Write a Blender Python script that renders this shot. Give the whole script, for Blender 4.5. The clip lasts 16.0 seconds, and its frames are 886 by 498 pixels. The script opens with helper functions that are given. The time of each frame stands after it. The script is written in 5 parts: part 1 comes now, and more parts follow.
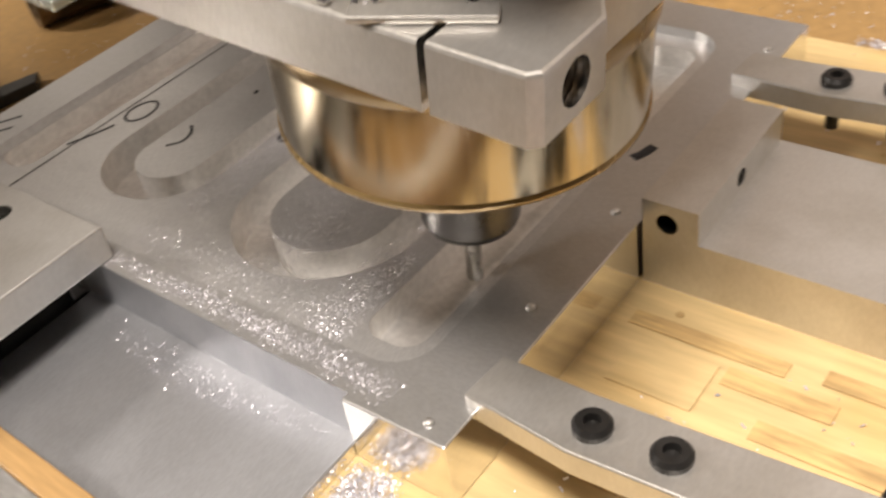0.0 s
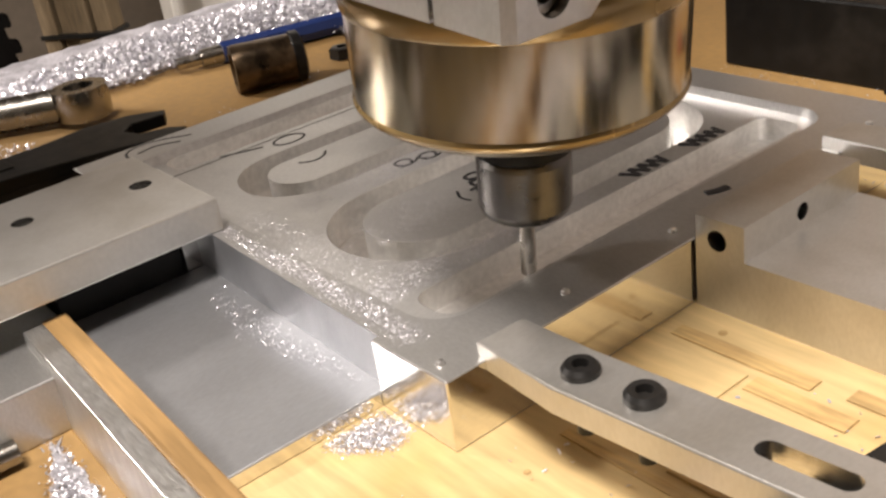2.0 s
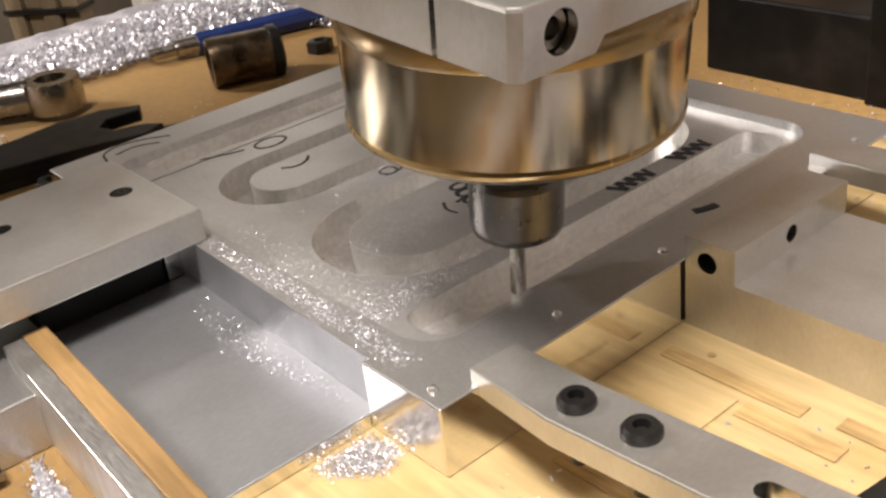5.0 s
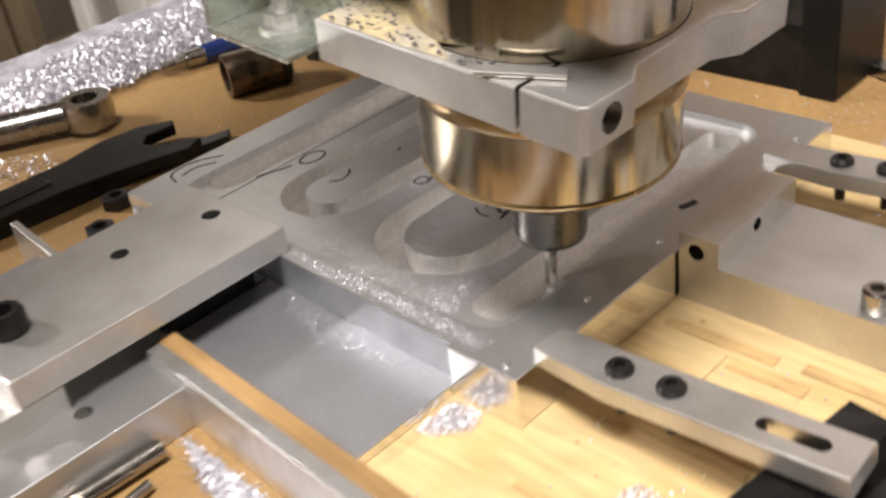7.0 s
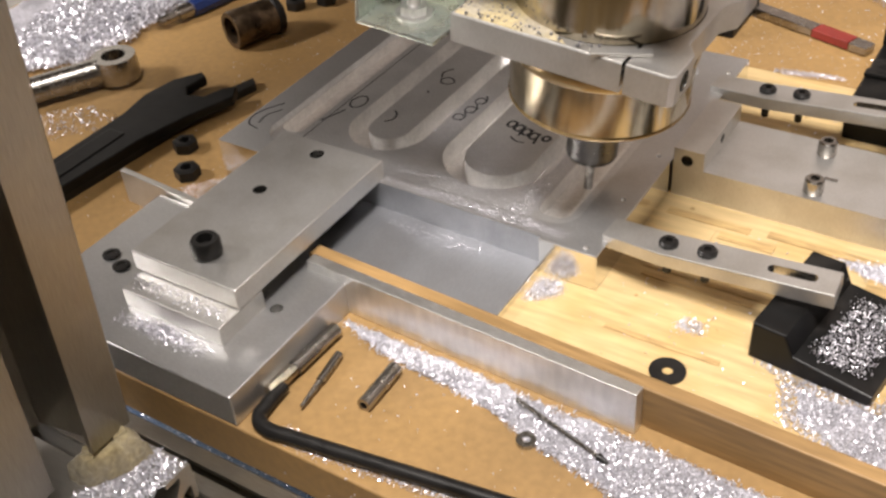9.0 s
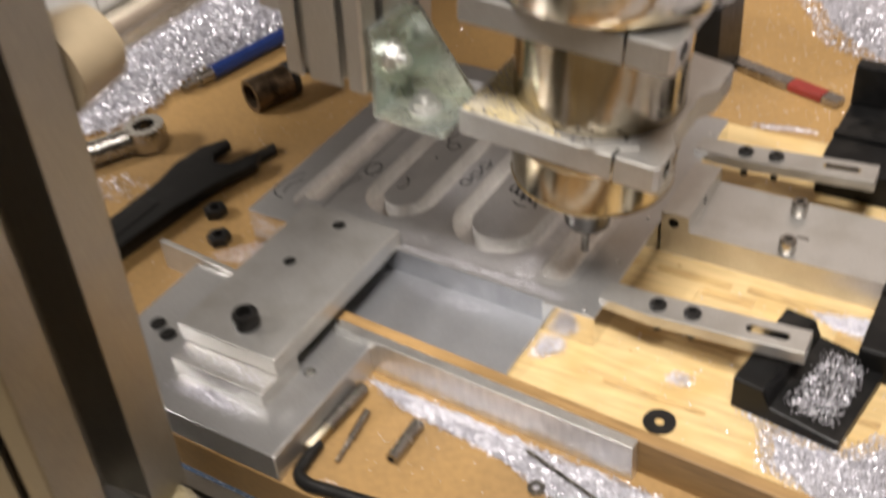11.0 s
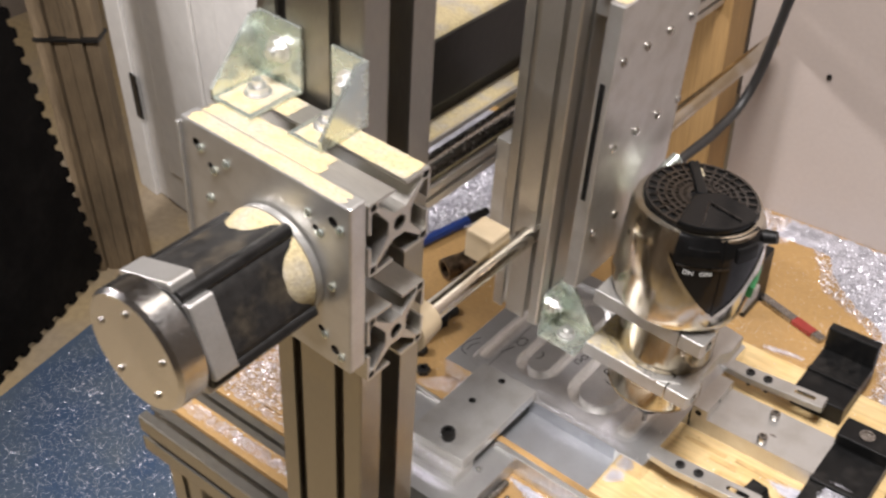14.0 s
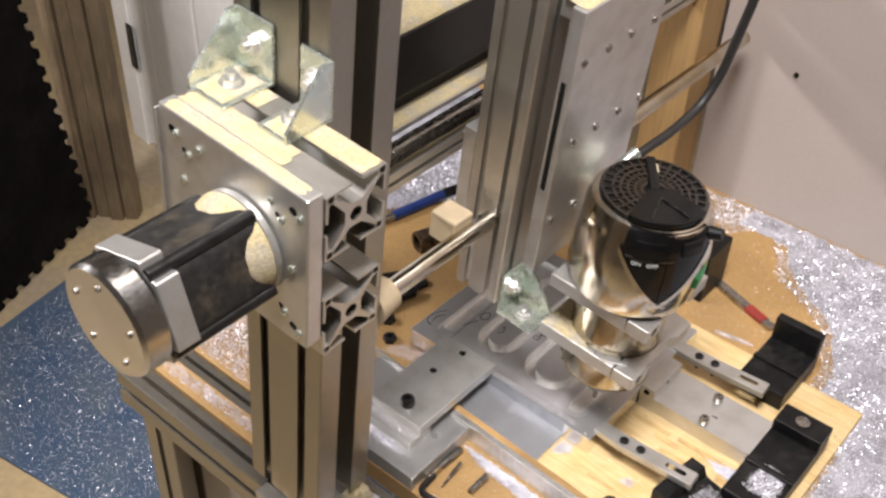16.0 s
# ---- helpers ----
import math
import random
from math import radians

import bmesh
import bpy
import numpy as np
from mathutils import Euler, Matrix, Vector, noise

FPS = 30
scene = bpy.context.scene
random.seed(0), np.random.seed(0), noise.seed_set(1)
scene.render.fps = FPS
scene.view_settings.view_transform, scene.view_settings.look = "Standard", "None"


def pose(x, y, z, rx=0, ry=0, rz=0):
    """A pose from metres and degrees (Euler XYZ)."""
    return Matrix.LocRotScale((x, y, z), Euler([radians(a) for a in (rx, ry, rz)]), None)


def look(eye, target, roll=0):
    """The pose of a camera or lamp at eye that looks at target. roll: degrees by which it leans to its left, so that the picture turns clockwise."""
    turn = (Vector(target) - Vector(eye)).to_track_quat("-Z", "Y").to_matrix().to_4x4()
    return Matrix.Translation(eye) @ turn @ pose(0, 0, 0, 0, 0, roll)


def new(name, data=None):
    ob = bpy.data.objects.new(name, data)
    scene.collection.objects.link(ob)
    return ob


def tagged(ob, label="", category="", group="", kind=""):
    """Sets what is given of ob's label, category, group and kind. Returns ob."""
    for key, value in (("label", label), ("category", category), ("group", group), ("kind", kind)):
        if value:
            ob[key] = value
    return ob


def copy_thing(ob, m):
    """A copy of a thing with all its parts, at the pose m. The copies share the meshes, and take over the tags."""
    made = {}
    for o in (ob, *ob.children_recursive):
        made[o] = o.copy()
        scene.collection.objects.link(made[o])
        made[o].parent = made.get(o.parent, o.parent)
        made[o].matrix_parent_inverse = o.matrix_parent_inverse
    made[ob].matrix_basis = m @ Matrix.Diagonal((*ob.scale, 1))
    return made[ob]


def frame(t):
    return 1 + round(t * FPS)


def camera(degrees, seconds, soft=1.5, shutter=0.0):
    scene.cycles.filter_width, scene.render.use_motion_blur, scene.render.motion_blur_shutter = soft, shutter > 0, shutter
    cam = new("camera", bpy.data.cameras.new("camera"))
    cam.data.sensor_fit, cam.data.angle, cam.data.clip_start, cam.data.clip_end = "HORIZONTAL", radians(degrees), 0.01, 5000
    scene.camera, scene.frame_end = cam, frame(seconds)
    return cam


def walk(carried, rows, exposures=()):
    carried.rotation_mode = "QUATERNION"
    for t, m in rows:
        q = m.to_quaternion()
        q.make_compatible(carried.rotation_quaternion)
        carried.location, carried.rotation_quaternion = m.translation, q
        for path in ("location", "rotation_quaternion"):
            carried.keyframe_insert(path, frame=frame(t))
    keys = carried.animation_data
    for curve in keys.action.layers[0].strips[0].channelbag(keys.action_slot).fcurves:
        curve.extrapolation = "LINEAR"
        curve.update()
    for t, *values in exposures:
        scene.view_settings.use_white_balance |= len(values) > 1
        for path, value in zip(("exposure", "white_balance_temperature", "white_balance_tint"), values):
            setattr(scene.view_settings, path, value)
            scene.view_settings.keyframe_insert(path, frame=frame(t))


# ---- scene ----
cam = camera(45.5, 16.0, soft=2.6, shutter=0.7)
PATH = [
    (0, (0.108, -0.105, 0.185), (-0.942, 1.049, -1.067), -9.8),
    (0.5, (0.118, -0.098, 0.171), (-1.109, 0.937, -1.022), -11.4),
    (1, (0.134, -0.107, 0.16), (-1.259, 0.933, -0.828), -8.2),
    (1.5, (0.164, -0.115, 0.145), (-1.279, 0.941, -0.751), -7.6),
    (2, (0.165, -0.113, 0.147), (-1.288, 0.931, -0.746), -8.6),
    (2.5, (0.162, -0.111, 0.151), (-1.261, 0.949, -0.771), -7.9),
    (3, (0.159, -0.113, 0.151), (-1.24, 0.964, -0.788), -7.3),
    (3.5, (0.158, -0.114, 0.153), (-1.236, 0.97, -0.786), -7.2),
    (4, (0.157, -0.113, 0.155), (-1.243, 0.962, -0.784), -7.1),
    (4.2, (0.156, -0.112, 0.155), (-1.242, 0.966, -0.784), -7.0),
    (6.5, (0.162, -0.131, 0.184), (-1.22, 0.954, -0.771), -8.2),
    (7, (0.176, -0.175, 0.215), (-1.095, 0.958, -0.834), -8.5),
    (7.5, (0.161, -0.242, 0.256), (-0.937, 0.988, -0.878), -8.1),
    (8, (0.156, -0.305, 0.268), (-0.823, 1.017, -0.869), -5.9),
    (8.2, (0.153, -0.322, 0.277), (-0.769, 0.977, -0.933), -4.9),
    (10.3, (0.159, -0.332, 0.322), (-0.717, 0.968, -0.919), -5.6),
    (10.5, (0.166, -0.334, 0.324), (-0.738, 0.966, -0.897), -6.6),
    (11, (0.163, -0.347, 0.367), (-0.732, 0.937, -0.879), -6.5),
    (11.5, (0.145, -0.393, 0.47), (-0.709, 0.906, -0.788), -4.0),
    (12, (0.183, -0.434, 0.529), (-0.738, 0.836, -0.712), -3.3),
    (12.5, (0.209, -0.467, 0.588), (-0.698, 0.848, -0.615), -1.6),
    (13, (0.23, -0.494, 0.625), (-0.66, 0.806, -0.607), -0.1),
    (13.5, (0.249, -0.539, 0.671), (-0.686, 0.76, -0.528), -0.4),
    (14, (0.263, -0.578, 0.702), (-0.756, 0.66, -0.494), -0.6),
    (14.5, (0.272, -0.584, 0.721), (-0.766, 0.654, -0.458), -0.2),
    (15, (0.296, -0.59, 0.746), (-0.742, 0.608, -0.474), 1.6),
    (15.5, (0.294, -0.589, 0.745), (-0.701, 0.613, -0.506), 2.1),
    (16, (0.296, -0.582, 0.745), (-0.68, 0.625, -0.516), 2.5),
]
walk(cam, [(t, look(eye, target, roll)) for t, eye, target, roll in PATH],
     exposures=((0, -0.08, 7250, 10), (1, -0.08, 7250, 10), (1.6, 0.0, 7150, 10), (2.2, -0.11, 7150, 10), (4, -0.13, 7100, 10), (6.4, -0.08, 6900, 10), (7.2, -0.03, 6700, 10),
                (8, 0.0, 6700, 10), (10.3, -0.30, 6850, 8), (11, -0.24, 6800, 8), (12, -0.06, 6500, 10), (16, -0.04, 6450, 10)))

# ---- light ----
world = bpy.data.worlds.new("room_air")
scene.world = world
world.use_nodes = True
wbg = world.node_tree.nodes["Background"]
wbg.inputs["Color"].default_value = (1.0, 0.97, 0.94, 1)
wbg.inputs["Strength"].default_value = 0.02


def lamp(name, eye, target, size, watts, colour):
    d = bpy.data.lights.new(name, "AREA")
    d.shape, d.size, d.energy, d.color = "DISK", size, watts, colour
    ob = new(name, d)
    ob.matrix_world = look(eye, target)
    return ob


lamp("ceiling_lamp_light", (0.22, -0.50, 1.85), (0.0, 0.05, 0.0), 0.60, 69, (1.0, 0.948, 0.945))
# Added fill light that brightens the far room; not a lamp of the place.
lamp("room_fill_light", (-1.30, -0.65, 0.90), (-1.55, 0.30, -0.85), 0.3, 32, (1.0, 0.948, 0.955))

# ---- materials ----


def material(name, colour, rough=0.5, metal=0.0, vary=0.15, scale=60.0, bump=0.1, stretch=(1, 1, 1), second=None, cut=0.5, soft=0.15, patch=8.0, rand=0.0, uneven=0.12, spec=0.5):
    """Base colour with fine grain, larger stains (second colour past a threshold) and relief."""
    m = bpy.data.materials.new(name)
    m.use_nodes = True
    nt = m.node_tree
    bs = nt.nodes["Principled BSDF"]
    bs.inputs["Metallic"].default_value = metal
    bs.inputs["Specular IOR Level"].default_value = spec
    tc = nt.nodes.new("ShaderNodeTexCoord")
    mp = nt.nodes.new("ShaderNodeMapping")
    mp.inputs["Scale"].default_value = stretch
    nt.links.new(tc.outputs["Object"], mp.inputs["Vector"])
    n1 = nt.nodes.new("ShaderNodeTexNoise")
    n1.inputs["Scale"].default_value, n1.inputs["Detail"].default_value = scale, 6
    nt.links.new(mp.outputs["Vector"], n1.inputs["Vector"])
    n2 = nt.nodes.new("ShaderNodeTexNoise")
    n2.inputs["Scale"].default_value, n2.inputs["Detail"].default_value = patch, 5
    nt.links.new(tc.outputs["Object"], n2.inputs["Vector"])
    ramp = nt.nodes.new("ShaderNodeMapRange")
    ramp.inputs["From Min"].default_value, ramp.inputs["From Max"].default_value = 0.3, 0.7
    ramp.inputs["To Min"].default_value, ramp.inputs["To Max"].default_value = 1 - vary, 1 + vary
    nt.links.new(n1.outputs["Fac"], ramp.inputs["Value"])
    mix = nt.nodes.new("ShaderNodeMix")
    mix.data_type = "RGBA"
    mix.inputs["A"].default_value = (*colour, 1)
    mix.inputs["B"].default_value = (*(second or tuple(c * (1 - vary) for c in colour)), 1)
    st = nt.nodes.new("ShaderNodeMapRange")
    st.inputs["From Min"].default_value, st.inputs["From Max"].default_value = cut - soft / 2, cut + soft / 2
    nt.links.new(n2.outputs["Fac"], st.inputs["Value"])
    nt.links.new(st.outputs["Result"], mix.inputs["Factor"])
    mul = nt.nodes.new("ShaderNodeVectorMath")
    mul.operation = "SCALE"
    nt.links.new(mix.outputs["Result"], mul.inputs[0])
    nt.links.new(ramp.outputs["Result"], mul.inputs["Scale"])
    last = mul.outputs["Vector"]
    if rand:
        oi = nt.nodes.new("ShaderNodeNewGeometry")
        rr = nt.nodes.new("ShaderNodeMapRange")
        rr.inputs["To Min"].default_value, rr.inputs["To Max"].default_value = 1 - rand, 1 + rand
        nt.links.new(oi.outputs["Random Per Island"], rr.inputs["Value"])
        m2 = nt.nodes.new("ShaderNodeVectorMath")
        m2.operation = "SCALE"
        nt.links.new(last, m2.inputs[0])
        nt.links.new(rr.outputs["Result"], m2.inputs["Scale"])
        last = m2.outputs["Vector"]
    nt.links.new(last, bs.inputs["Base Color"])
    rg = nt.nodes.new("ShaderNodeMapRange")
    rg.inputs["To Min"].default_value, rg.inputs["To Max"].default_value = max(0.02, rough - uneven), min(1, rough + uneven)
    nt.links.new(n1.outputs["Fac"], rg.inputs["Value"])
    nt.links.new(rg.outputs["Result"], bs.inputs["Roughness"])
    bp = nt.nodes.new("ShaderNodeBump")
    bp.inputs["Strength"].default_value, bp.inputs["Distance"].default_value = bump, 0.001
    nt.links.new(n1.outputs["Fac"], bp.inputs["Height"])
    nt.links.new(bp.outputs["Normal"], bs.inputs["Normal"])
    return m


ALU = material("milled_aluminium", (0.585, 0.585, 0.585), 0.37, 0.86, 0.07, 700, 0.010, (1, 2, 1), second=(0.56, 0.56, 0.55), soft=0.3, patch=40, uneven=0.06)
ALU_FINE = material("cut_aluminium", (0.74, 0.73, 0.71), 0.22, 1.0, 0.10, 400, 0.08, (1, 1, 6), patch=20)
# End-milled grooves; the light on their walls is put into a brighter colour.
CUT_ALU = material("lit_milled_aluminium", (0.86, 0.85, 0.83), 0.34, 0.62, 0.10, 500, 0.10, patch=60)
MOTOR = material("dusty_black_paint", (0.018, 0.017, 0.016), 0.5, 0.0, 0.3, 200, 0.15, second=(0.06, 0.048, 0.032), cut=0.66, soft=0.3, patch=50, spec=0.25)
POCKET = material("milled_pocket_aluminium", (0.70, 0.70, 0.695), 0.35, 0.82, 0.10, 500, 0.05, (4, 1, 1), patch=40, uneven=0.06)
RESIN = material("brown_resin", (0.36, 0.25, 0.11), 0.25, 0.5, 0.2, 60, 0.1)
ALU_PLATE = material("worn_aluminium_plate", (0.63, 0.62, 0.595), 0.38, 0.83, 0.05, 600, 0.010, (2, 1, 1), second=(0.54, 0.525, 0.49), cut=0.56, soft=0.25, patch=45, uneven=0.07)
EXTRUSION = material("anodised_extrusion", (0.34, 0.32, 0.28), 0.40, 1.0, 0.12, 300, 0.06, (8, 8, 0.4), second=(0.40, 0.36, 0.28), cut=0.55, patch=10)
# Paler copy of EXTRUSION for the carriage, stubs, gantry rail and post foot.
EXTRUSION_PALE = material("pale_anodised_extrusion", (0.63, 0.61, 0.57), 0.44, 1.0, 0.08, 300, 0.03, (8, 8, 0.4), second=(0.56, 0.53, 0.47), cut=0.55, soft=0.3, patch=14, uneven=0.06)
CHROME = material("polished_steel", (0.62, 0.58, 0.50), 0.16, 1.0, 0.08, 60, 0.05, (6, 6, 0.6), second=(0.50, 0.42, 0.29), cut=0.56, patch=20)
STEEL = material("tool_steel", (0.42, 0.40, 0.37), 0.25, 1.0, 0.12, 200, 0.08)
DARK_STEEL = material("blackened_steel", (0.022, 0.021, 0.020), 0.36, 0.4, 0.25, 150, 0.15)
BLACK = material("black_plastic", (0.006, 0.006, 0.006), 0.40, 0.0, 0.3, 120, 0.12, second=(0.014, 0.013, 0.012), cut=0.60, patch=30, spec=0.22)
ZINC = material("zinc_plated_steel", (0.60, 0.66, 0.61), 0.26, 0.86, 0.12, 90, 0.08, second=(0.68, 0.70, 0.60), cut=0.55, patch=40)
PLY = material("birch_plywood", (0.59, 0.435, 0.215), 0.55, 0.0, 0.18, 30, 0.2, (1, 9, 9), second=(0.54, 0.37, 0.155), cut=0.57, soft=0.2, patch=26)
MDF = material("brown_fibreboard", (0.34, 0.205, 0.076), 0.62, 0.0, 0.12, 260, 0.10, second=(0.27, 0.165, 0.065), cut=0.56, patch=7)
WOOD = material("oiled_wood", (0.37, 0.225, 0.09), 0.5, 0.0, 0.25, 40, 0.15, (1, 12, 12), patch=9)
CHIP = material("aluminium_chips", (0.72, 0.71, 0.76), 0.34, 0.55, 0.15, 300, 0.1, rand=0.25)
CHIPGREY = material("grey_crumbs", (0.30, 0.29, 0.30), 0.5, 0.4, 0.3, 300, 0.1, rand=0.5)
TIMBER = material("weathered_timber", (0.18, 0.13, 0.075), 0.7, 0.0, 0.3, 30, 0.2, (12, 12, 0.7), patch=5)
SIDE = material("bright_sawn_aluminium", (0.80, 0.79, 0.76), 0.10, 1.0, 0.05, 500, 0.02, (1, 1, 8), patch=30, uneven=0.04)
STEP = material("bright_step_aluminium", (0.55, 0.565, 0.59), 0.44, 0.90, 0.07, 600, 0.02, (4, 1, 1), second=(0.48, 0.49, 0.51), cut=0.55, soft=0.3, patch=35, uneven=0.06)
# Milled wall, coloured darker and duller to hold down the lamp's glare.
WALL_CUT = material("dimmed_wall_aluminium", (0.42, 0.43, 0.45), 0.50, 0.80, 0.07, 500, 0.03, (4, 1, 1), second=(0.34, 0.35, 0.37), cut=0.55, soft=0.3, patch=60, uneven=0.08)
BAR = material("scratched_bar_aluminium", (0.86, 0.86, 0.85), 0.40, 1.0, 0.10, 260, 0.10, (1, 6, 0.25), second=(0.74, 0.73, 0.70), cut=0.55, soft=0.3, patch=50)
# Barrel steel, darkened, browned and streaked for the dim reflections in it.
BARREL = material("reflection_toned_steel", (0.47, 0.42, 0.33), 0.17, 1.0, 0.12, 50, 0.05, (9, 9, 0.4), second=(0.36, 0.30, 0.20), cut=0.54, patch=25)
GLOSS = material("glossy_black_plastic", (0.006, 0.006, 0.006), 0.18, 0.0, 0.3, 120, 0.08, spec=0.3)
NUT = material("burnished_steel", (0.13, 0.125, 0.12), 0.30, 1.0, 0.15, 200, 0.1)
DUST = material("wood_dust", (0.43, 0.355, 0.20), 0.95, 0.0, 0.2, 500, 0.6, second=(0.36, 0.32, 0.24), cut=0.54, soft=0.2, patch=60)
WALL = material("cream_wall_board", (0.39, 0.335, 0.30), 0.7, 0.0, 0.03, 200, 0.04, second=(0.35, 0.30, 0.265), cut=0.55, soft=0.4, patch=5)
INK = material("black_marker_ink", (0.012, 0.012, 0.014), 0.6, 0.0, 0.2, 200, 0.02)
WHITE = material("white_paint", (0.62, 0.60, 0.56), 0.55, 0.0, 0.05, 40, 0.05)
CARPET = material("blue_carpet", (0.036, 0.068, 0.130), 0.95, 0.0, 0.5, 350, 0.6, second=(0.085, 0.110, 0.135), cut=0.54, soft=0.4, patch=7)
CONCRETE = material("tan_floor", (0.34, 0.27, 0.18), 0.85, 0.0, 0.12, 60, 0.2, second=(0.40, 0.30, 0.16), cut=0.5, patch=3)
PINE = material("pine_upright", (0.36, 0.22, 0.085), 0.6, 0.0, 0.2, 30, 0.15, (12, 12, 0.7), patch=5)
NYLON = material("cream_nylon", (0.50, 0.40, 0.26), 0.5, 0.0, 0.08, 80, 0.06)
BLUE = material("blue_plastic", (0.012, 0.032, 0.14), 0.35, 0.0, 0.1, 80, 0.04)
RED = material("red_paint", (0.26, 0.03, 0.022), 0.5, 0.0, 0.2, 80, 0.05)
GREEN = material("green_paint", (0.02, 0.22, 0.06), 0.4, 0.0, 0.1, 80, 0.03)
LETTER = material("white_lettering", (0.75, 0.75, 0.72), 0.6, 0.0, 0.05, 80, 0.0)
FOAM = material("black_foam", (0.007, 0.006, 0.0055), 0.95, 0.0, 0.4, 60, 0.6, spec=0.1)
# Dark brown for the unseen room, so the metal has less to reflect.
ROOM = material("unseen_room_brown", (0.20, 0.165, 0.13), 0.8, 0.0, 0.08, 40, 0.1, second=(0.16, 0.13, 0.10), cut=0.55, soft=0.4, patch=3)
OILY = material("oily_brown_steel", (0.17, 0.12, 0.075), 0.32, 0.8, 0.35, 120, 0.2, second=(0.07, 0.05, 0.032), cut=0.5, patch=90)
RUBBER = material("black_cable_rubber", (0.02, 0.019, 0.018), 0.5, 0.0, 0.2, 100, 0.05)

# ---- mesh helpers ----


def box(bm, xs, ys, zs, bevel=0.0, m=None, seg=2):
    r = bmesh.ops.create_cube(bm, size=1)
    vs = r["verts"]
    t = Matrix.Translation(((xs[0] + xs[1]) / 2, (ys[0] + ys[1]) / 2, (zs[0] + zs[1]) / 2)) @ Matrix.Diagonal((xs[1] - xs[0], ys[1] - ys[0], zs[1] - zs[0], 1))
    bmesh.ops.transform(bm, matrix=t, verts=vs)
    if bevel:
        es = list({e for v in vs for e in v.link_edges})
        nb = bmesh.ops.bevel(bm, geom=es, offset=bevel, segments=seg, affect="EDGES", profile=0.5)
        vs = list({v for f in nb["faces"] for v in f.verts} | {v for v in vs if v.is_valid})
    if m is not None:
        bmesh.ops.transform(bm, matrix=m, verts=vs)
    return bm


def rod(bm, a, b, r, r2=None, seg=24, caps=True):
    a, b = Vector(a), Vector(b)
    d = b - a
    m = Matrix.Translation((a + b) / 2) @ d.to_track_quat("Z", "Y").to_matrix().to_4x4()
    bmesh.ops.create_cone(bm, cap_ends=caps, segments=seg, radius1=r, radius2=r if r2 is None else r2, depth=d.length, matrix=m)
    return bm


def prism(bm, pts, z0, z1, bevel=0.0, m=None):
    """An outline of (x, y) raised from z0 to z1."""
    lo = [bm.verts.new((x, y, z0)) for x, y in pts]
    hi = [bm.verts.new((x, y, z1)) for x, y in pts]
    n = len(pts)
    fs = [bm.faces.new(lo[::-1]), bm.faces.new(hi)]
    fs += [bm.faces.new((lo[i], lo[(i + 1) % n], hi[(i + 1) % n], hi[i])) for i in range(n)]
    bmesh.ops.recalc_face_normals(bm, faces=fs)
    vs = lo + hi
    if bevel:
        nb = bmesh.ops.bevel(bm, geom=list(fs[1].edges), offset=bevel, segments=2, affect="EDGES", profile=0.5)
        vs = list({v for f in nb["faces"] for v in f.verts} | {v for v in vs if v.is_valid})
    if m is not None:
        bmesh.ops.transform(bm, matrix=m, verts=vs)
    return bm


def flared(bm, low, high, z0, z1, z2):
    """A cutter whose lower outline widens to the upper one between z0 and z1."""
    rows = [[bm.verts.new((x, y, z)) for x, y in pts_] for pts_, z in ((low, z0), (high, z1), (high, z2))]
    n = len(low)
    bm.faces.new(rows[0][::-1])
    bm.faces.new(rows[-1])
    for a, b in zip(rows, rows[1:]):
        for i in range(n):
            bm.faces.new((a[i], a[(i + 1) % n], b[(i + 1) % n], b[i]))
    bmesh.ops.recalc_face_normals(bm, faces=bm.faces)
    return bm


def lathe(bm, prof, c=(0, 0, 0), seg=48, m=None):
    """Rings of (radius, height) round the vertical through c."""
    rings = []
    for r, z in prof:
        rings.append([bm.verts.new((c[0] + r * math.cos(2 * math.pi * i / seg), c[1] + r * math.sin(2 * math.pi * i / seg), c[2] + z)) for i in range(seg)])
    for a, b in zip(rings, rings[1:]):
        for i in range(seg):
            bm.faces.new((a[i], a[(i + 1) % seg], b[(i + 1) % seg], b[i]))
    bm.faces.new(rings[0][::-1])
    bm.faces.new(rings[-1])
    if m is not None:
        bmesh.ops.transform(bm, matrix=m, verts=[v for r in rings for v in r])
    return bm


def arc(cx, cy, r, a0, a1, n=10):
    return [(cx + r * math.cos(radians(a0 + (a1 - a0) * i / n)), cy + r * math.sin(radians(a0 + (a1 - a0) * i / n))) for i in range(n + 1)]


def soften(me, angle=35):
    """Smooth shading that leaves broad flat faces flat beside their narrow bevels."""
    me.shade_smooth()
    me.set_sharp_from_angle(angle=radians(angle))
    if len(me.polygons) > 20000:
        return
    bm = bmesh.new()
    bm.from_mesh(me)
    hard = radians(15)
    area = [f.calc_area() for f in bm.faces]
    bm.faces.index_update()
    for e in bm.edges:
        if e.smooth and len(e.link_faces) == 2:
            a, b = (area[f.index] for f in e.link_faces)
            if max(a, b) > 6 * min(a, b) and e.calc_face_angle(0) > hard:
                e.smooth = False
    bm.to_mesh(me)
    bm.free()


def mesh_of(name, bm, mat, smooth=35):
    me = bpy.data.meshes.new(name)
    bm.to_mesh(me)
    bm.free()
    me.materials.append(mat)
    if smooth:
        soften(me, smooth)
    return me


def thing(name, at, label, category, group="", kind=""):
    ob = new(name)
    ob.empty_display_size = 0.01
    ob.matrix_world = at if isinstance(at, Matrix) else Matrix.Translation(at)
    return tagged(ob, label, category, group, kind)


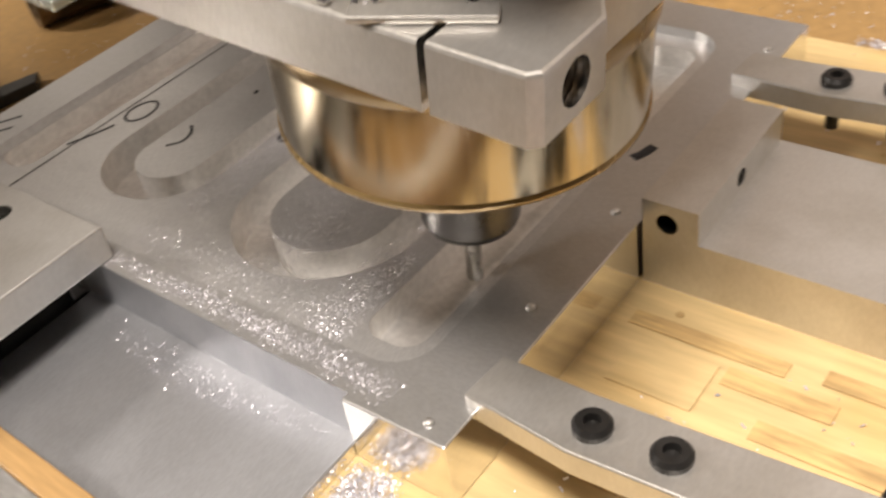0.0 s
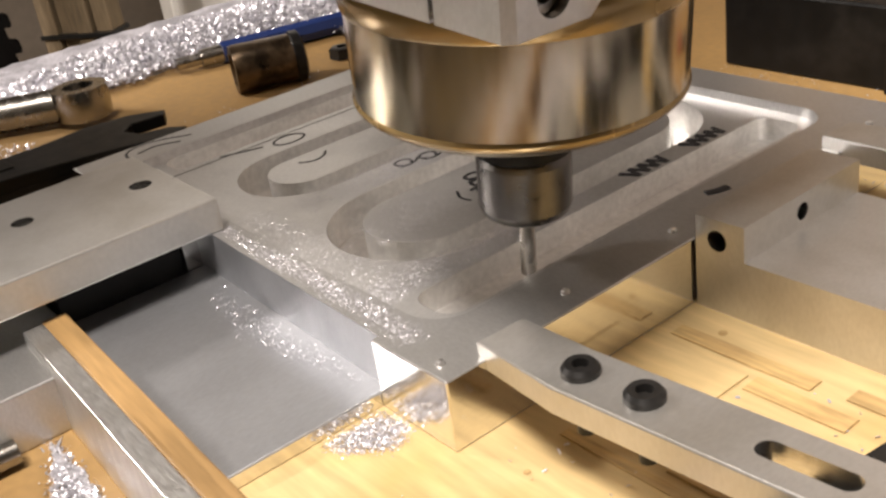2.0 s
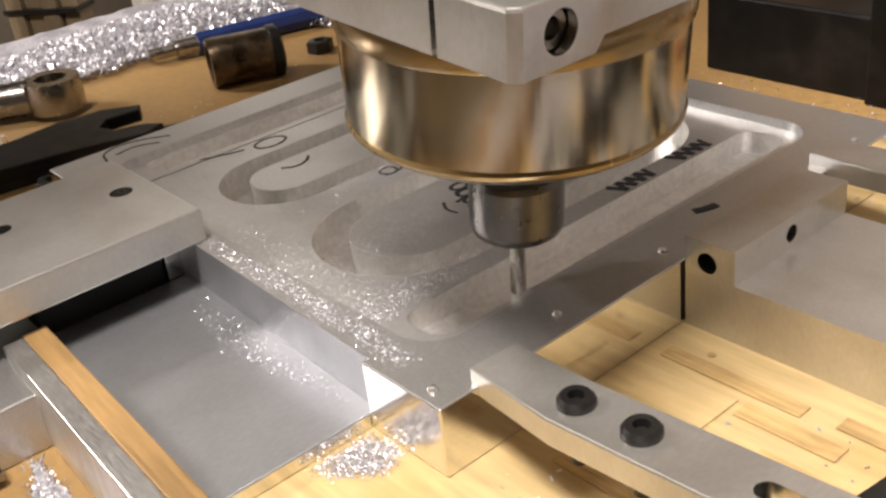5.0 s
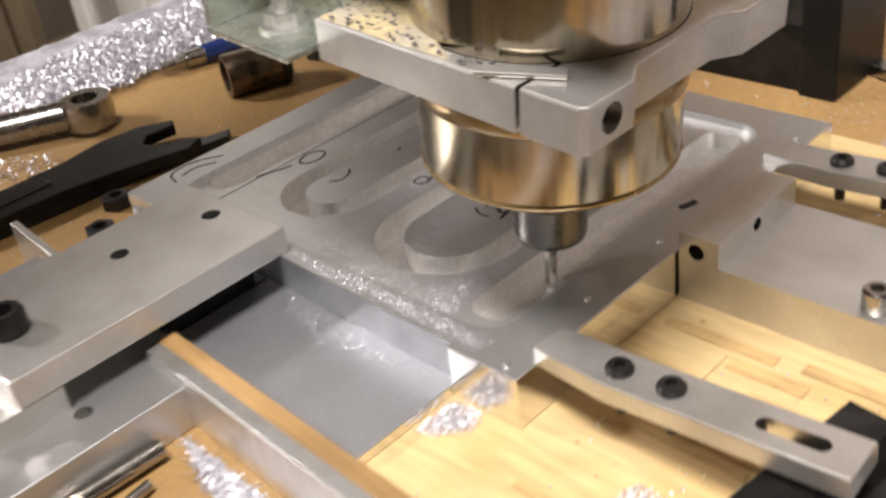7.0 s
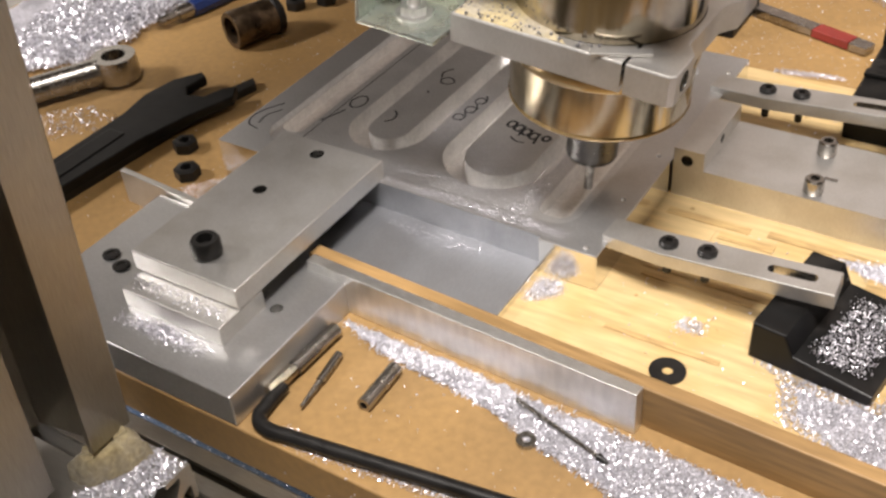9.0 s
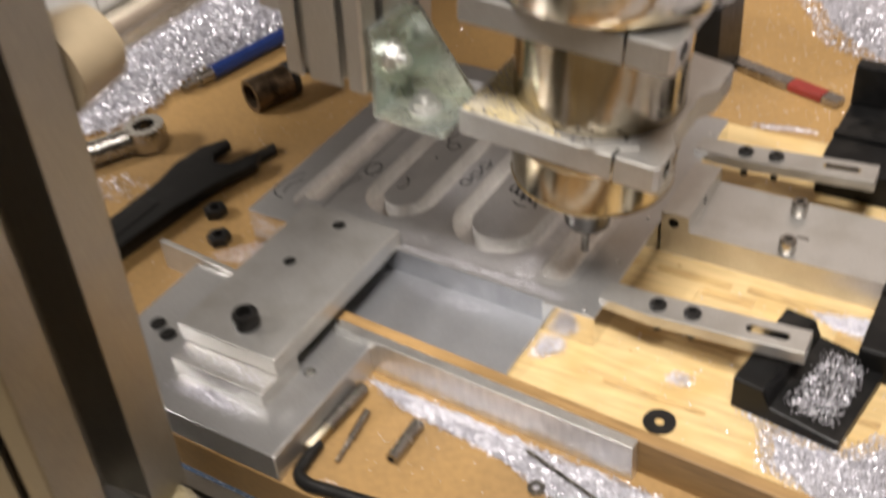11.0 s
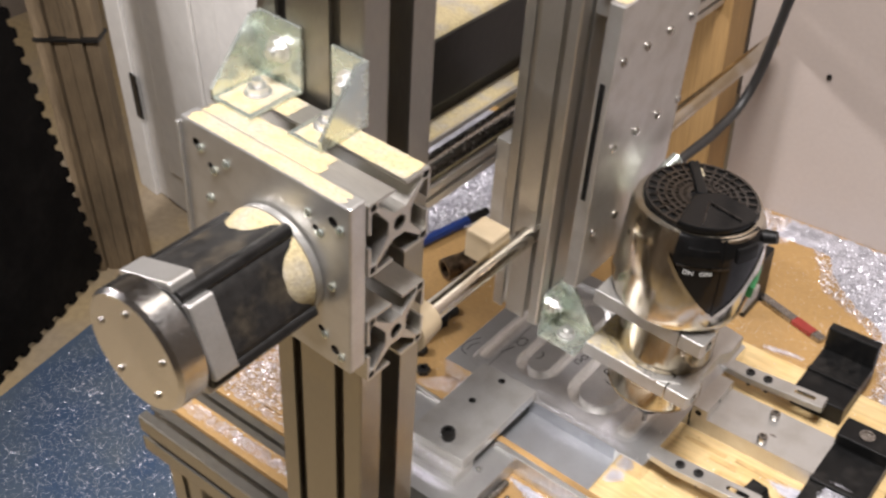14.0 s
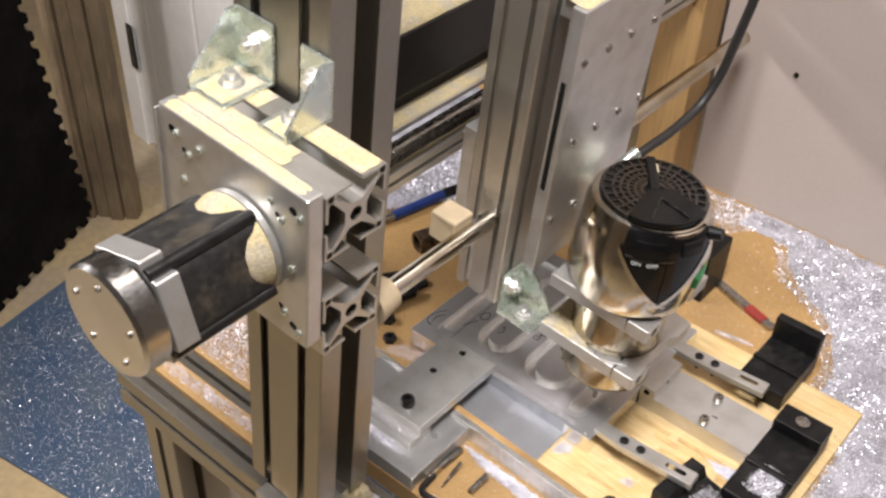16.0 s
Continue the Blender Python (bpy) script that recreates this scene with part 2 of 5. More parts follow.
def part(name, bm, mat, parent, label="", smooth=35):
    """One mesh under a thing; its coordinates are the thing's own."""
    ob = new(name, mesh_of(name, bm, mat, smooth))
    ob.parent = parent
    if label:
        ob["label"] = label
    return ob


def solo(name, bm, mat, label, category, at=None, kind="", group="", smooth=35):
    ob = new(name, mesh_of(name, bm, mat, smooth))
    if at is not None:
        ob.matrix_world = at if isinstance(at, Matrix) else Matrix.Translation(at)
    return tagged(ob, label, category, group, kind)


def cut(ob, cutters):
    """Takes the cutters' solids out of ob and removes them."""
    bpy.context.view_layer.update()
    for c in cutters:
        c.matrix_world = ob.matrix_world.copy()
        md = ob.modifiers.new("cut", "BOOLEAN")
        md.operation, md.solver, md.object, md.material_mode = "DIFFERENCE", "EXACT", c, "TRANSFER"
    bpy.context.view_layer.update()
    dg = bpy.context.evaluated_depsgraph_get()
    me = bpy.data.meshes.new_from_object(ob.evaluated_get(dg))
    ob.modifiers.clear()
    old = ob.data
    ob.data = me
    bpy.data.meshes.remove(old)
    for c in cutters:
        d = c.data
        bpy.data.objects.remove(c)
        bpy.data.meshes.remove(d)
    soften(me)
    return ob


def bright_sides(ob, mat=None):
    """Gives the outer upright faces the bright sawn finish."""
    me = ob.data
    me.materials.append(mat or SIDE)
    k = len(me.materials) - 1
    co = [v.co for v in me.vertices]
    lo = [min(c[i] for c in co) + 0.002 for i in (0, 1)]
    hi = [max(c[i] for c in co) - 0.002 for i in (0, 1)]
    for p in me.polygons:
        c = p.center
        if abs(p.normal.z) < 0.3 and (c.x < lo[0] or c.y < lo[1] or c.x > hi[0] or c.y > hi[1]):
            p.material_index = k
    return ob


def knife(bm, mat=None):
    return new("cutter", mesh_of("cutter", bm, mat or ALU_FINE, 0))


def B():
    return bmesh.new()


# the gantry leans a little towards the bed
G = Matrix.Translation((0, 0, 0.019)) @ Matrix.Rotation(math.atan(0.08), 4, "Y") @ Matrix.Translation((0, 0, -0.019))
BZ = -0.007  # top of the bench board
AX, AY = -0.0215, 0.048  # tool axis

# ---- structure: bench, wall, room ----
solo("bench_board", box(B(), (-0.50, 0.62), (-0.138, 0.455), (-0.030, BZ), 0.001), MDF, "brown fibreboard bench top strewn with metal chips", "bench", kind="structure")
solo("bench_lip", box(B(), (-0.50, -0.205), (-0.1525, -0.1385), (-0.030, BZ - 0.0005), 0.001), MDF, "brown fibreboard bench edge behind the post", "bench edge", kind="structure")
solo("spoilboard", box(B(), (-0.118, 0.176), (-0.046, 0.215), (-0.010, 0.0), 0.0005), PLY, "pale birch plywood spoilboard with shallow cutter marks", "board", kind="structure")
solo("wall_back", box(B(), (-0.150, 1.2), (0.455, 0.475), (-0.02, 1.5)), WALL, "plain cream painted wall board", "wall", kind="structure")
solo("floor", box(B(), (-4.0, 2.5), (-2.5, 3.0), (-0.90, -0.85)), CONCRETE, "dusty tan workshop floor", "floor", kind="structure")
solo("carpet", box(B(), (0.0, 1.25), (0.0, 0.62), (0.0, 0.006), 0.002), CARPET, "worn blue carpet speckled with metal chips", "carpet", pose(-1.415, -0.150, -0.85, 0, 0, 10), kind="structure")
# Unseen walls and ceiling, added round the bench to darken reflections.
solo("wall_room", box(B(), (-4.0, 2.5), (2.2, 2.3), (-0.85, 2.0)), ROOM, "unseen room wall, dark brown to dim reflections", "wall", kind="structure")
solo("wall_side", box(B(), (-3.2, -3.1), (-2.5, 3.0), (-0.85, 2.0)), ROOM, "unseen room wall, dark brown to dim reflections", "wall", kind="structure")
solo("wall_right", box(B(), (2.4, 2.5), (-2.5, 3.0), (-0.85, 2.0)), ROOM, "unseen room wall, dark brown to dim reflections", "wall", kind="structure")
solo("wall_behind", box(B(), (-4.0, 2.5), (-2.5, -2.4), (-0.85, 2.0)), ROOM, "unseen room wall, dark brown to dim reflections", "wall", kind="structure")
solo("ceiling", box(B(), (-4.0, 2.5), (-2.5, 3.0), (2.0, 2.05)), ROOM, "unseen ceiling, dark brown to dim reflections", "ceiling", kind="structure")

# ---- workpiece ----
wp = thing("workpiece", (0, 0, 0), "thick aluminium plate with finger-shaped grooves and marker scribbles", "metal plate")
slab = part("plate", box(B(), (-0.208, 0.007), (-0.004, 0.189), (0, 0.019), 0.0004), ALU, wp)


def knives_for(x0, x1, i0, i1, y0, y1, z):
    """The groove as one ring-shaped solid."""
    ro, ri = (x1 - x0) / 2, (i1 - i0) / 2
    co, ci = (x0 + x1) / 2, (i0 + i1) / 2
    n = 20
    out = arc(co, y0 + ro, ro, 180, 360, n) + arc(co, y1 - ro, ro, 0, 180, n)
    inn = arc(ci, y0 + ro, ri, 180, 360, n) + arc(ci, y1 - ro, ri, 0, 180, n)
    bm = B()
    rows = [[bm.verts.new((x, y, zz)) for x, y in pts] for pts, zz in ((out, z), (out, 0.03), (inn, 0.03), (inn, z))]
    k = len(out)
    for a, b in ((0, 1), (1, 2), (2, 3), (3, 0)):
        for i in range(k):
            bm.faces.new((rows[a][i], rows[a][(i + 1) % k], rows[b][(i + 1) % k], rows[b][i]))
    bmesh.ops.recalc_face_normals(bm, faces=bm.faces)
    return knife(bm, CUT_ALU)


def rounded(x0, x1, y0, y1, r):
    return arc(x0 + r, y0 + r, r, 180, 270, 8) + arc(x1 - r, y0 + r, r, 270, 360, 8) + arc(x1 - r, y1 - r, r, 0, 90, 8) + arc(x0 + r, y1 - r, r, 90, 180, 8)


cut(slab, [
    knife(flared(B(), rounded(-0.190, -0.0125, 0.0095, 0.172, 0.011), rounded(-0.1905, -0.0120, 0.0090, 0.1725, 0.0115), 0.0160, 0.0190, 0.03), POCKET),
    knives_for(-0.158, -0.1135, -0.1475, -0.1240, 0.027, 0.165, 0.0045),
    knives_for(-0.100, -0.0420, -0.0890, -0.0530, 0.022, 0.165, 0.0045),
    knife(prism(B(), rounded(-0.1895, -0.1755, 0.022, 0.166, 0.006), 0.0105, 0.03), CUT_ALU),
    knife(prism(B(), rounded(-0.034, -0.0175, 0.017, 0.166, 0.006), 0.0085, 0.03), CUT_ALU),
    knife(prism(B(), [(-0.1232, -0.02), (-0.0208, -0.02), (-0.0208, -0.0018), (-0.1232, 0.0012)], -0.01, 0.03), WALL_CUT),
    knife(rod(B(), (0, 0, 0.010), (0, 0, 0.03), 0.0013, seg=12)),
    knife(rod(B(), (0, 0.040, 0.010), (0, 0.040, 0.03), 0.0013, seg=12)),
    knife(rod(B(), (0.0, 0.080, 0.010), (0.0, 0.080, 0.03), 0.0013, seg=12)),
    knife(rod(B(), (0.002, 0.170, 0.010), (0.002, 0.170, 0.03), 0.0013, seg=12)),
])
bright_sides(slab)
# Bright domes fill the screw holes in place of their countersinks' glint.
for hx, hy in ((0, 0), (0, 0.040), (0, 0.080), (0.002, 0.170)):
    part("hole_glint", lathe(B(), [(0.0012, 0.0), (0.0012, 0.0012), (0.0009, 0.0018), (0.0004, 0.0020)], (hx, hy, 0.0180), 14), BAR, wp, "bright dome for the glint in the screw hole")
bright_sides(part("lower_step", prism(B(), [(-0.1226, -0.0452), (-0.021, -0.0498), (-0.021, -0.0014), (-0.1226, 0.0016)], 0.0003, 0.0042, 0.0004), STEP, wp))

# ---- clamp at the plate's edge ----
cp = thing("clamp_plate", (-0.139, -0.048, 0.009), "flat aluminium clamp plate with three holes", "clamp")
top = part("bar", box(B(), (-0.030, 0.030), (-0.055, 0.053), (0.0102, 0.0205), 0.0006), ALU_PLATE, cp)
cut(top, [knife(rod(B(), (-0.002, 0.043, 0.005), (-0.002, 0.043, 0.03), 0.0036)), knife(rod(B(), (-0.008, 0.007, 0.005), (-0.008, 0.007, 0.03), 0.0034))])
# Plain black block added to fill the dark gap under the bar.
part("packing", box(B(), (-0.026, 0.0163), (0.0030, 0.0432), (-0.0159, 0.0100), 0.0006), BLACK, cp, "black block filling the dark gap under the bar")
part("step_block", box(B(), (-0.026, 0.030), (-0.068, -0.040), (0.0002, 0.0100), 0.0006), ALU_PLATE, cp)


def cap_screw(at, r, h, label, group):
    s = thing("socket_screw", at, label, "screw", group)
    bm = lathe(B(), [(r * 0.9, 0), (r, h * 0.1), (r, h * 0.85), (r * 0.88, h), (r * 0.55, h), (r * 0.5, h * 0.5)], seg=28)
    part("head", bm, DARK_STEEL, s)
    return s


cap_screw((-0.136, -0.089, 0.0296), 0.0066, 0.0085, "black socket cap screw in the clamp plate", "clamp screws")

bp_ = thing("base_plate", (0, 0, 0), "low aluminium plate with tapped holes beside the bench edge", "metal plate")
bpl = part("plate", box(B(), (-0.212, -0.087), (-0.1375, -0.0462), (-0.0069, 0.0095), 0.0006), ALU, bp_)
cut(bpl, [knife(rod(B(), (-0.104, -0.087, 0.003), (-0.104, -0.087, 0.03), 0.003))])
for sx, sy in ((-0.1975, -0.0935), (-0.1870, -0.0975)):
    cap_screw((sx, sy, 0.0096), 0.0042, 0.0010, "black flush screw in the low aluminium plate", "flush screws")

# ---- batten and bar ----
TB = pose(-0.112, -0.046, 0, 0, 0, -2.6)
solo("batten", box(B(), (0, 0.46), (-0.007, 0), (-0.0069, 0.0135), 0.0006), WOOD, "oiled wooden batten standing on edge on the bench", "wood strip", TB)
solo("metal_bar", box(B(), (0.004, 0.166), (-0.0130, -0.0073), (-0.0069, 0.0145), 0.0003), BAR, "sawn aluminium bar lying against the wooden batten", "metal bar", TB)

# ---- lever clamps ----


def lever_clamp(at, label):
    s = thing("lever_clamp", at, label, "clamp", "lever clamps")
    bm = prism(B(), [(-0.029, -0.0035), (-0.028, 0.010), (-0.004, 0.0085), (0.070, 0.0085), (0.071, -0.0075), (-0.002, -0.0075)], 0.0, 0.0065, 0.0005)
    bmesh.ops.transform(bm, matrix=Matrix.Rotation(radians(-4.0), 4, "Y") @ Matrix.Translation((0, 0, -0.0055)), verts=bm.verts)
    arm = part("arm", bm, ALU_PLATE, s)
    kb = prism(B(), rounded(0.042, 0.062, -0.002, 0.003, 0.0024), -0.02, 0.02)
    cut(arm, [knife(kb)])
    for x in (0.0, 0.017):
        z = 0.0005 + x * 0.07
        part("screw", rod(lathe(B(), [(0.0030, -0.0005), (0.0042, 0.0), (0.0042, 0.0020), (0.0034, 0.0030), (0.0018, 0.0030), (0.0016, 0.0012)], (x, 0, z), 20), (x, 0, z - 0.014), (x, 0, z), 0.0019, seg=12), DARK_STEEL, arm, "black button-head screw")
    return s


lc = lever_clamp((0.033, 0.0115, 0.0235), "aluminium lever clamp arm with two black screws resting on the plate")
copy_thing(lc, pose(0.029, 0.1515, 0.0235))

# black clamp bases


def clamp_base(name, m, label):
    s = thing(name, m, label, "clamp base", "black clamp bases")
    part("body", prism(B(), [(0, 0), (0.050, 0), (0.050, 0.006), (0.018, 0.009), (0.014, 0.018), (0, 0.018)], -0.055, 0.0, 0.0008, Matrix.Rotation(radians(90), 4, "X")), BLACK, s)
    return s


clamp_base("toggle_clamp", pose(0.078, -0.012, 0.0, 0, 0, -8), "black plastic clamp base dusted with chips")
br = thing("angle_bracket", (0.066, 0.163, 0), "black angle bracket standing on the bench", "bracket", "black clamp bases")
part("foot", box(B(), (0, 0.048), (0, 0.078), (0, 0.020), 0.0012), BLACK, br)
part("upright", box(B(), (0, 0.048), (0.068, 0.0785), (0.0203, 0.046), 0.0012), BLACK, br)
br2 = thing("angle_bracket", (0.122, 0.030, 0), "black ridged bracket on the bench covered with chips", "bracket", "black clamp bases")
part("foot", box(B(), (0, 0.046), (0, 0.118), (0, 0.018), 0.0012), BLACK, br2)
part("upright", box(B(), (0, 0.046), (0.092, 0.1185), (0.0183, 0.030), 0.0012), BLACK, br2)

part("slot_ring", lathe(B(), [(0.0062, 0.0302), (0.0066, 0.0306), (0.0066, 0.0312), (0.0048, 0.0312), (0.0044, 0.0304)], (0.022, 0.105, 0), 24), STEEL, br2)
part("ridge", box(B(), (0, 0.046), (0.040, 0.046), (0.0182, 0.0215), 0.0008), BLACK, br2)
part("ridge", box(B(), (0, 0.048), (0.030, 0.036), (0.0202, 0.0230), 0.0008), BLACK, br)
br3 = thing("angle_bracket", (-0.120, 0.256, BZ), "tall black angle bracket standing behind the router", "bracket", "black clamp bases")
part("foot", box(B(), (0, 0.077), (0.004, 0.078), (0, 0.034), 0.0012), BLACK, br3)
part("upright", box(B(), (0.0773, 0.096), (0.0, 0.050), (0, 0.061), 0.0012), BLACK, br3)

# ---- stop block ----
sb = thing("stop_block", (0, 0, 0), "stepped aluminium stop block with threaded holes", "metal block")
blk = part("block", prism(B(), [(0.0078, 0.0), (0.150, 0.0), (0.150, 0.0168), (0.0228, 0.0168), (0.0228, 0.0265), (0.0078, 0.0265)], -0.130, -0.0795, 0.0, Matrix.Rotation(radians(90), 4, "X")), ALU_PLATE, sb)
cut(blk, [knife(rod(B(), (0.0145, 0.07, 0.0205), (0.0145, 0.095, 0.0205), 0.0029)), knife(rod(B(), (0.015, 0.104, 0.0215), (0.03, 0.104, 0.0215), 0.0024))])
for x, y in ((0.0725, 0.086), (0.0690, 0.119)):
    p = thing("dowel_pin", (x, y, 0.0167), "short steel dowel pin in the stop block", "pin", "dowel pins")
    part("pin", lathe(B(), [(0.0040, 0), (0.0044, 0.001), (0.0044, 0.0070), (0.0037, 0.0078), (0.0022, 0.0078), (0.0020, 0.004)], seg=24), STEEL, p)
part("block_mark", box(B(), (0.074, 0.080), (0.098, 0.100), (0.0169, 0.0171)), STEEL, sb, "faint scribed mark")

def dust_patch(bm, pts, z, h, seed):
    """A low heap with an uneven outline."""
    rnd = random.Random(seed)
    cx, cy = sum(p[0] for p in pts) / len(pts), sum(p[1] for p in pts) / len(pts)
    out = []
    for i, p in enumerate(pts):
        q = pts[(i + 1) % len(pts)]
        for k in range(7):
            u = k / 7
            w = 1 - rnd.uniform(0, 0.07)
            out.append((cx + (p[0] + (q[0] - p[0]) * u - cx) * w, cy + (p[1] + (q[1] - p[1]) * u - cy) * w))
    rows = []
    for s_, zz in ((1, z), (0.93, z + h * 0.6), (0.7, z + h), (0.35, z + h * 0.9)):
        rows.append([bm.verts.new((cx + (x - cx) * s_, cy + (y - cy) * s_, zz + (rnd.uniform(-0.15, 0.15) * h if zz > z else 0))) for x, y in out])
    n = len(out)
    for a_, b_ in zip(rows, rows[1:]):
        for i in range(n):
            bm.faces.new((a_[i], a_[(i + 1) % n], b_[(i + 1) % n], b_[i]))
    bm.faces.new(rows[-1])
    return bm


# ---- gantry ----


def tslot(bm, w, h, length, cell=0.04, gap=0.0042, thin=False):
    """A T-slot profile of w by h (multiples of about one cell) along z."""
    nx, ny = max(1, round(w / cell)), max(1, round(h / cell))
    d, lip = 0.0165, 0.0024
    pts = []

    def side(p0, p1, n, other, g):
        wide = max(0.0122, g + 0.005)
        dx, dy = (p1[0] - p0[0]), (p1[1] - p0[1])
        ln = math.hypot(dx, dy)
        ux, uy = dx / ln, dy / ln
        ix, iy = -uy, ux
        f = min(1.0, ln / n / 0.040)
        dd = 0.030 if g > 0.009 else 0.0095 if gap > 0.009 else min(d, 0.35 * other)
        for i in range(n):
            c = ln * (i + 0.5) / n
            if thin:
                steps = ((-0.0045, 0), (-0.0045, 0.0018), (-0.0168, 0.0018), (-0.0168, 0.0052), (-0.0046, 0.0150), (0.0046, 0.0150), (0.0168, 0.0052), (0.0168, 0.0018), (0.0045, 0.0018), (0.0045, 0))
            else:
                steps = ((-g * f, 0), (-g * f, lip), (-wide * f, lip), (-wide * f, lip + 0.0028 * f), (-g * f, dd), (g * f, dd), (wide * f, lip + 0.0028 * f), (wide * f, lip), (g * f, lip), (g * f, 0))
            for s, q in steps:
                pts.append((p0[0] + ux * (c + s) + ix * q, p0[1] + uy * (c + s) + iy * q))

    e = 0.001
    a = (-w / 2, -h / 2), (w / 2, -h / 2), (w / 2, h / 2), (-w / 2, h / 2)
    for i, n in enumerate((nx, ny, nx, ny)):
        p0, p1 = a[i], a[(i + 1) % 4]
        pts.append((p0[0] + (e if i == 0 else -e if i == 2 else 0), p0[1] + (e if i == 1 else -e if i == 3 else 0)))
        side(p0, p1, n, (h, w, h, w)[i], (0.0042, gap, 0.0042, gap)[i])
        pts.append((p1[0] - (e if i == 0 else -e if i == 2 else 0), p1[1] - (e if i == 1 else -e if i == 3 else 0)))
    return prism(bm, pts, 0, length)


post = thing("gantry_post", G @ pose(-0.157, -0.1915, -0.0055), "tall grey aluminium T-slot post of the machine gantry", "post")
part("profile", tslot(B(), 0.080, 0.060, 0.95, 0.045, 0.0098), EXTRUSION, post)
for z0, lab in ((0.3615, "upper"), (0.2845, "lower")):
    st = thing("profile_stub", G @ pose(-0.1275, -0.250, z0 + 0.0235, 0, 90, 0), "short aluminium T-slot profile behind the motor plate", "profile", "profile stubs")
    bm = tslot(B(), 0.047, 0.047, 0.125, 0.047, thin=True)
    bmesh.ops.translate(bm, verts=bm.verts, vec=(0, 0, -0.0625))
    pr = part("profile", bm, EXTRUSION_PALE, st)
    cut(pr, [knife(rod(B(), (0, 0, -0.07), (0, 0, 0.07), 0.0046, seg=16), EXTRUSION)] + [knife(prism(B(), rounded(x - 0.0022, x + 0.0022, y - 0.0022, y + 0.0022, 0.0006), -0.07, 0.07), EXTRUSION) for x in (-0.0200, 0.0200) for y in (-0.0200, 0.0200)])
mp_ = thing("motor_plate", G @ pose(-0.1275, -0.286, 0.299), "thick drilled aluminium motor plate dusted with sawdust", "plate")
mpl = part("plate", box(B(), (-0.0615, 0.0615), (0.0, 0.012), (0.0, 0.113), 0.0012), ALU_PLATE, mp_)
cut(mpl, [knife(rod(B(), (x, -0.01, z), (x, 0.02, z), r, seg=16)) for x, z, r in ((-0.05, 0.1, 0.003), (0.05, 0.1, 0.003), (-0.04, 0.09, 0.0022), (0.038, 0.09, 0.0022), (0.05, 0.012, 0.003), (0.04, 0.022, 0.0022), (-0.05, 0.012, 0.003))])
for x, z in ((-0.050, 0.101), (-0.040, 0.091), (0.038, 0.091), (0.052, 0.100), (-0.046, 0.070), (0.030, 0.100), (0.052, 0.012), (0.040, 0.022), (-0.030, 0.1), (0.046, 0.060)):
    part("screw", lathe(B(), [(0.0026, 0), (0.0026, 0.0008), (0.0018, 0.0013), (0.0009, 0.0013), (0.0008, 0.0004)], seg=14, m=Matrix.Translation((x + 0.003, -0.0001, z - 0.003)) @ Matrix.Rotation(radians(90), 4, "X")), ZINC, mp_)
part("side_bar", box(B(), (-0.0635, -0.0618), (-0.002, 0.013), (0.004, 0.109), 0.0006), ALU_PLATE, mp_)
mo = thing("stepper_motor", G @ pose(-0.117, -0.2865, 0.354), "black stepper motor with a round brushed end cap, dusted with sawdust", "motor")
part("flange", lathe(B(), [(0.030, 0), (0.033, 0.001), (0.033, 0.005), (0.030, 0.006)], seg=40, m=Matrix.Rotation(radians(90), 4, "X")), ALU_PLATE, mo)
mb = B()
prism(mb, rounded(-0.028, 0.028, -0.028, 0.028, 0.014), 0.006, 0.078, 0.001, Matrix.Rotation(radians(90), 4, "X") @ Matrix.Rotation(radians(20), 4, "Z"))
part("body", mb, MOTOR, mo)
for i in range(4):
    t4 = Matrix.Rotation(radians(90), 4, "X") @ Matrix.Rotation(radians(20 + 90 * i), 4, "Z")
    part("tie_rib", prism(B(), rounded(0.020, 0.0275, 0.020, 0.0275, 0.003), 0.0062, 0.0765, 0.0005, t4), DARK_STEEL, mo)
    part("end_lug", prism(B(), rounded(-0.0215, 0.0215, 0.0250, 0.0318, 0.002), 0.0630, 0.0772, 0.0008, t4), ALU_PLATE, mo, "light grey end lug")
cap_ = part("end_cap", lathe(B(), [(0.031, 0), (0.0345, 0.0012), (0.0345, 0.015), (0.0325, 0.0175)], seg=48, m=Matrix.Translation((0, -0.0785, 0)) @ Matrix.Rotation(radians(90), 4, "X")), ALU_FINE, mo)
for i in range(5):
    a5 = radians(72 * i + 20)
    part("screw", rod(B(), (0.024 * math.cos(a5), -0.0958, 0.024 * math.sin(a5)), (0.024 * math.cos(a5), -0.0970, 0.024 * math.sin(a5)), 0.0018, seg=10), STEEL, cap_)


part("dust_collar", lathe(B(), [(0.0330, 0.0058), (0.0335, 0.0066), (0.0328, 0.0095), (0.0312, 0.0160), (0.0285, 0.0205)], seg=40, m=Matrix.Rotation(radians(90), 4, "X")), DUST, mo, "sawdust caked round the motor flange")


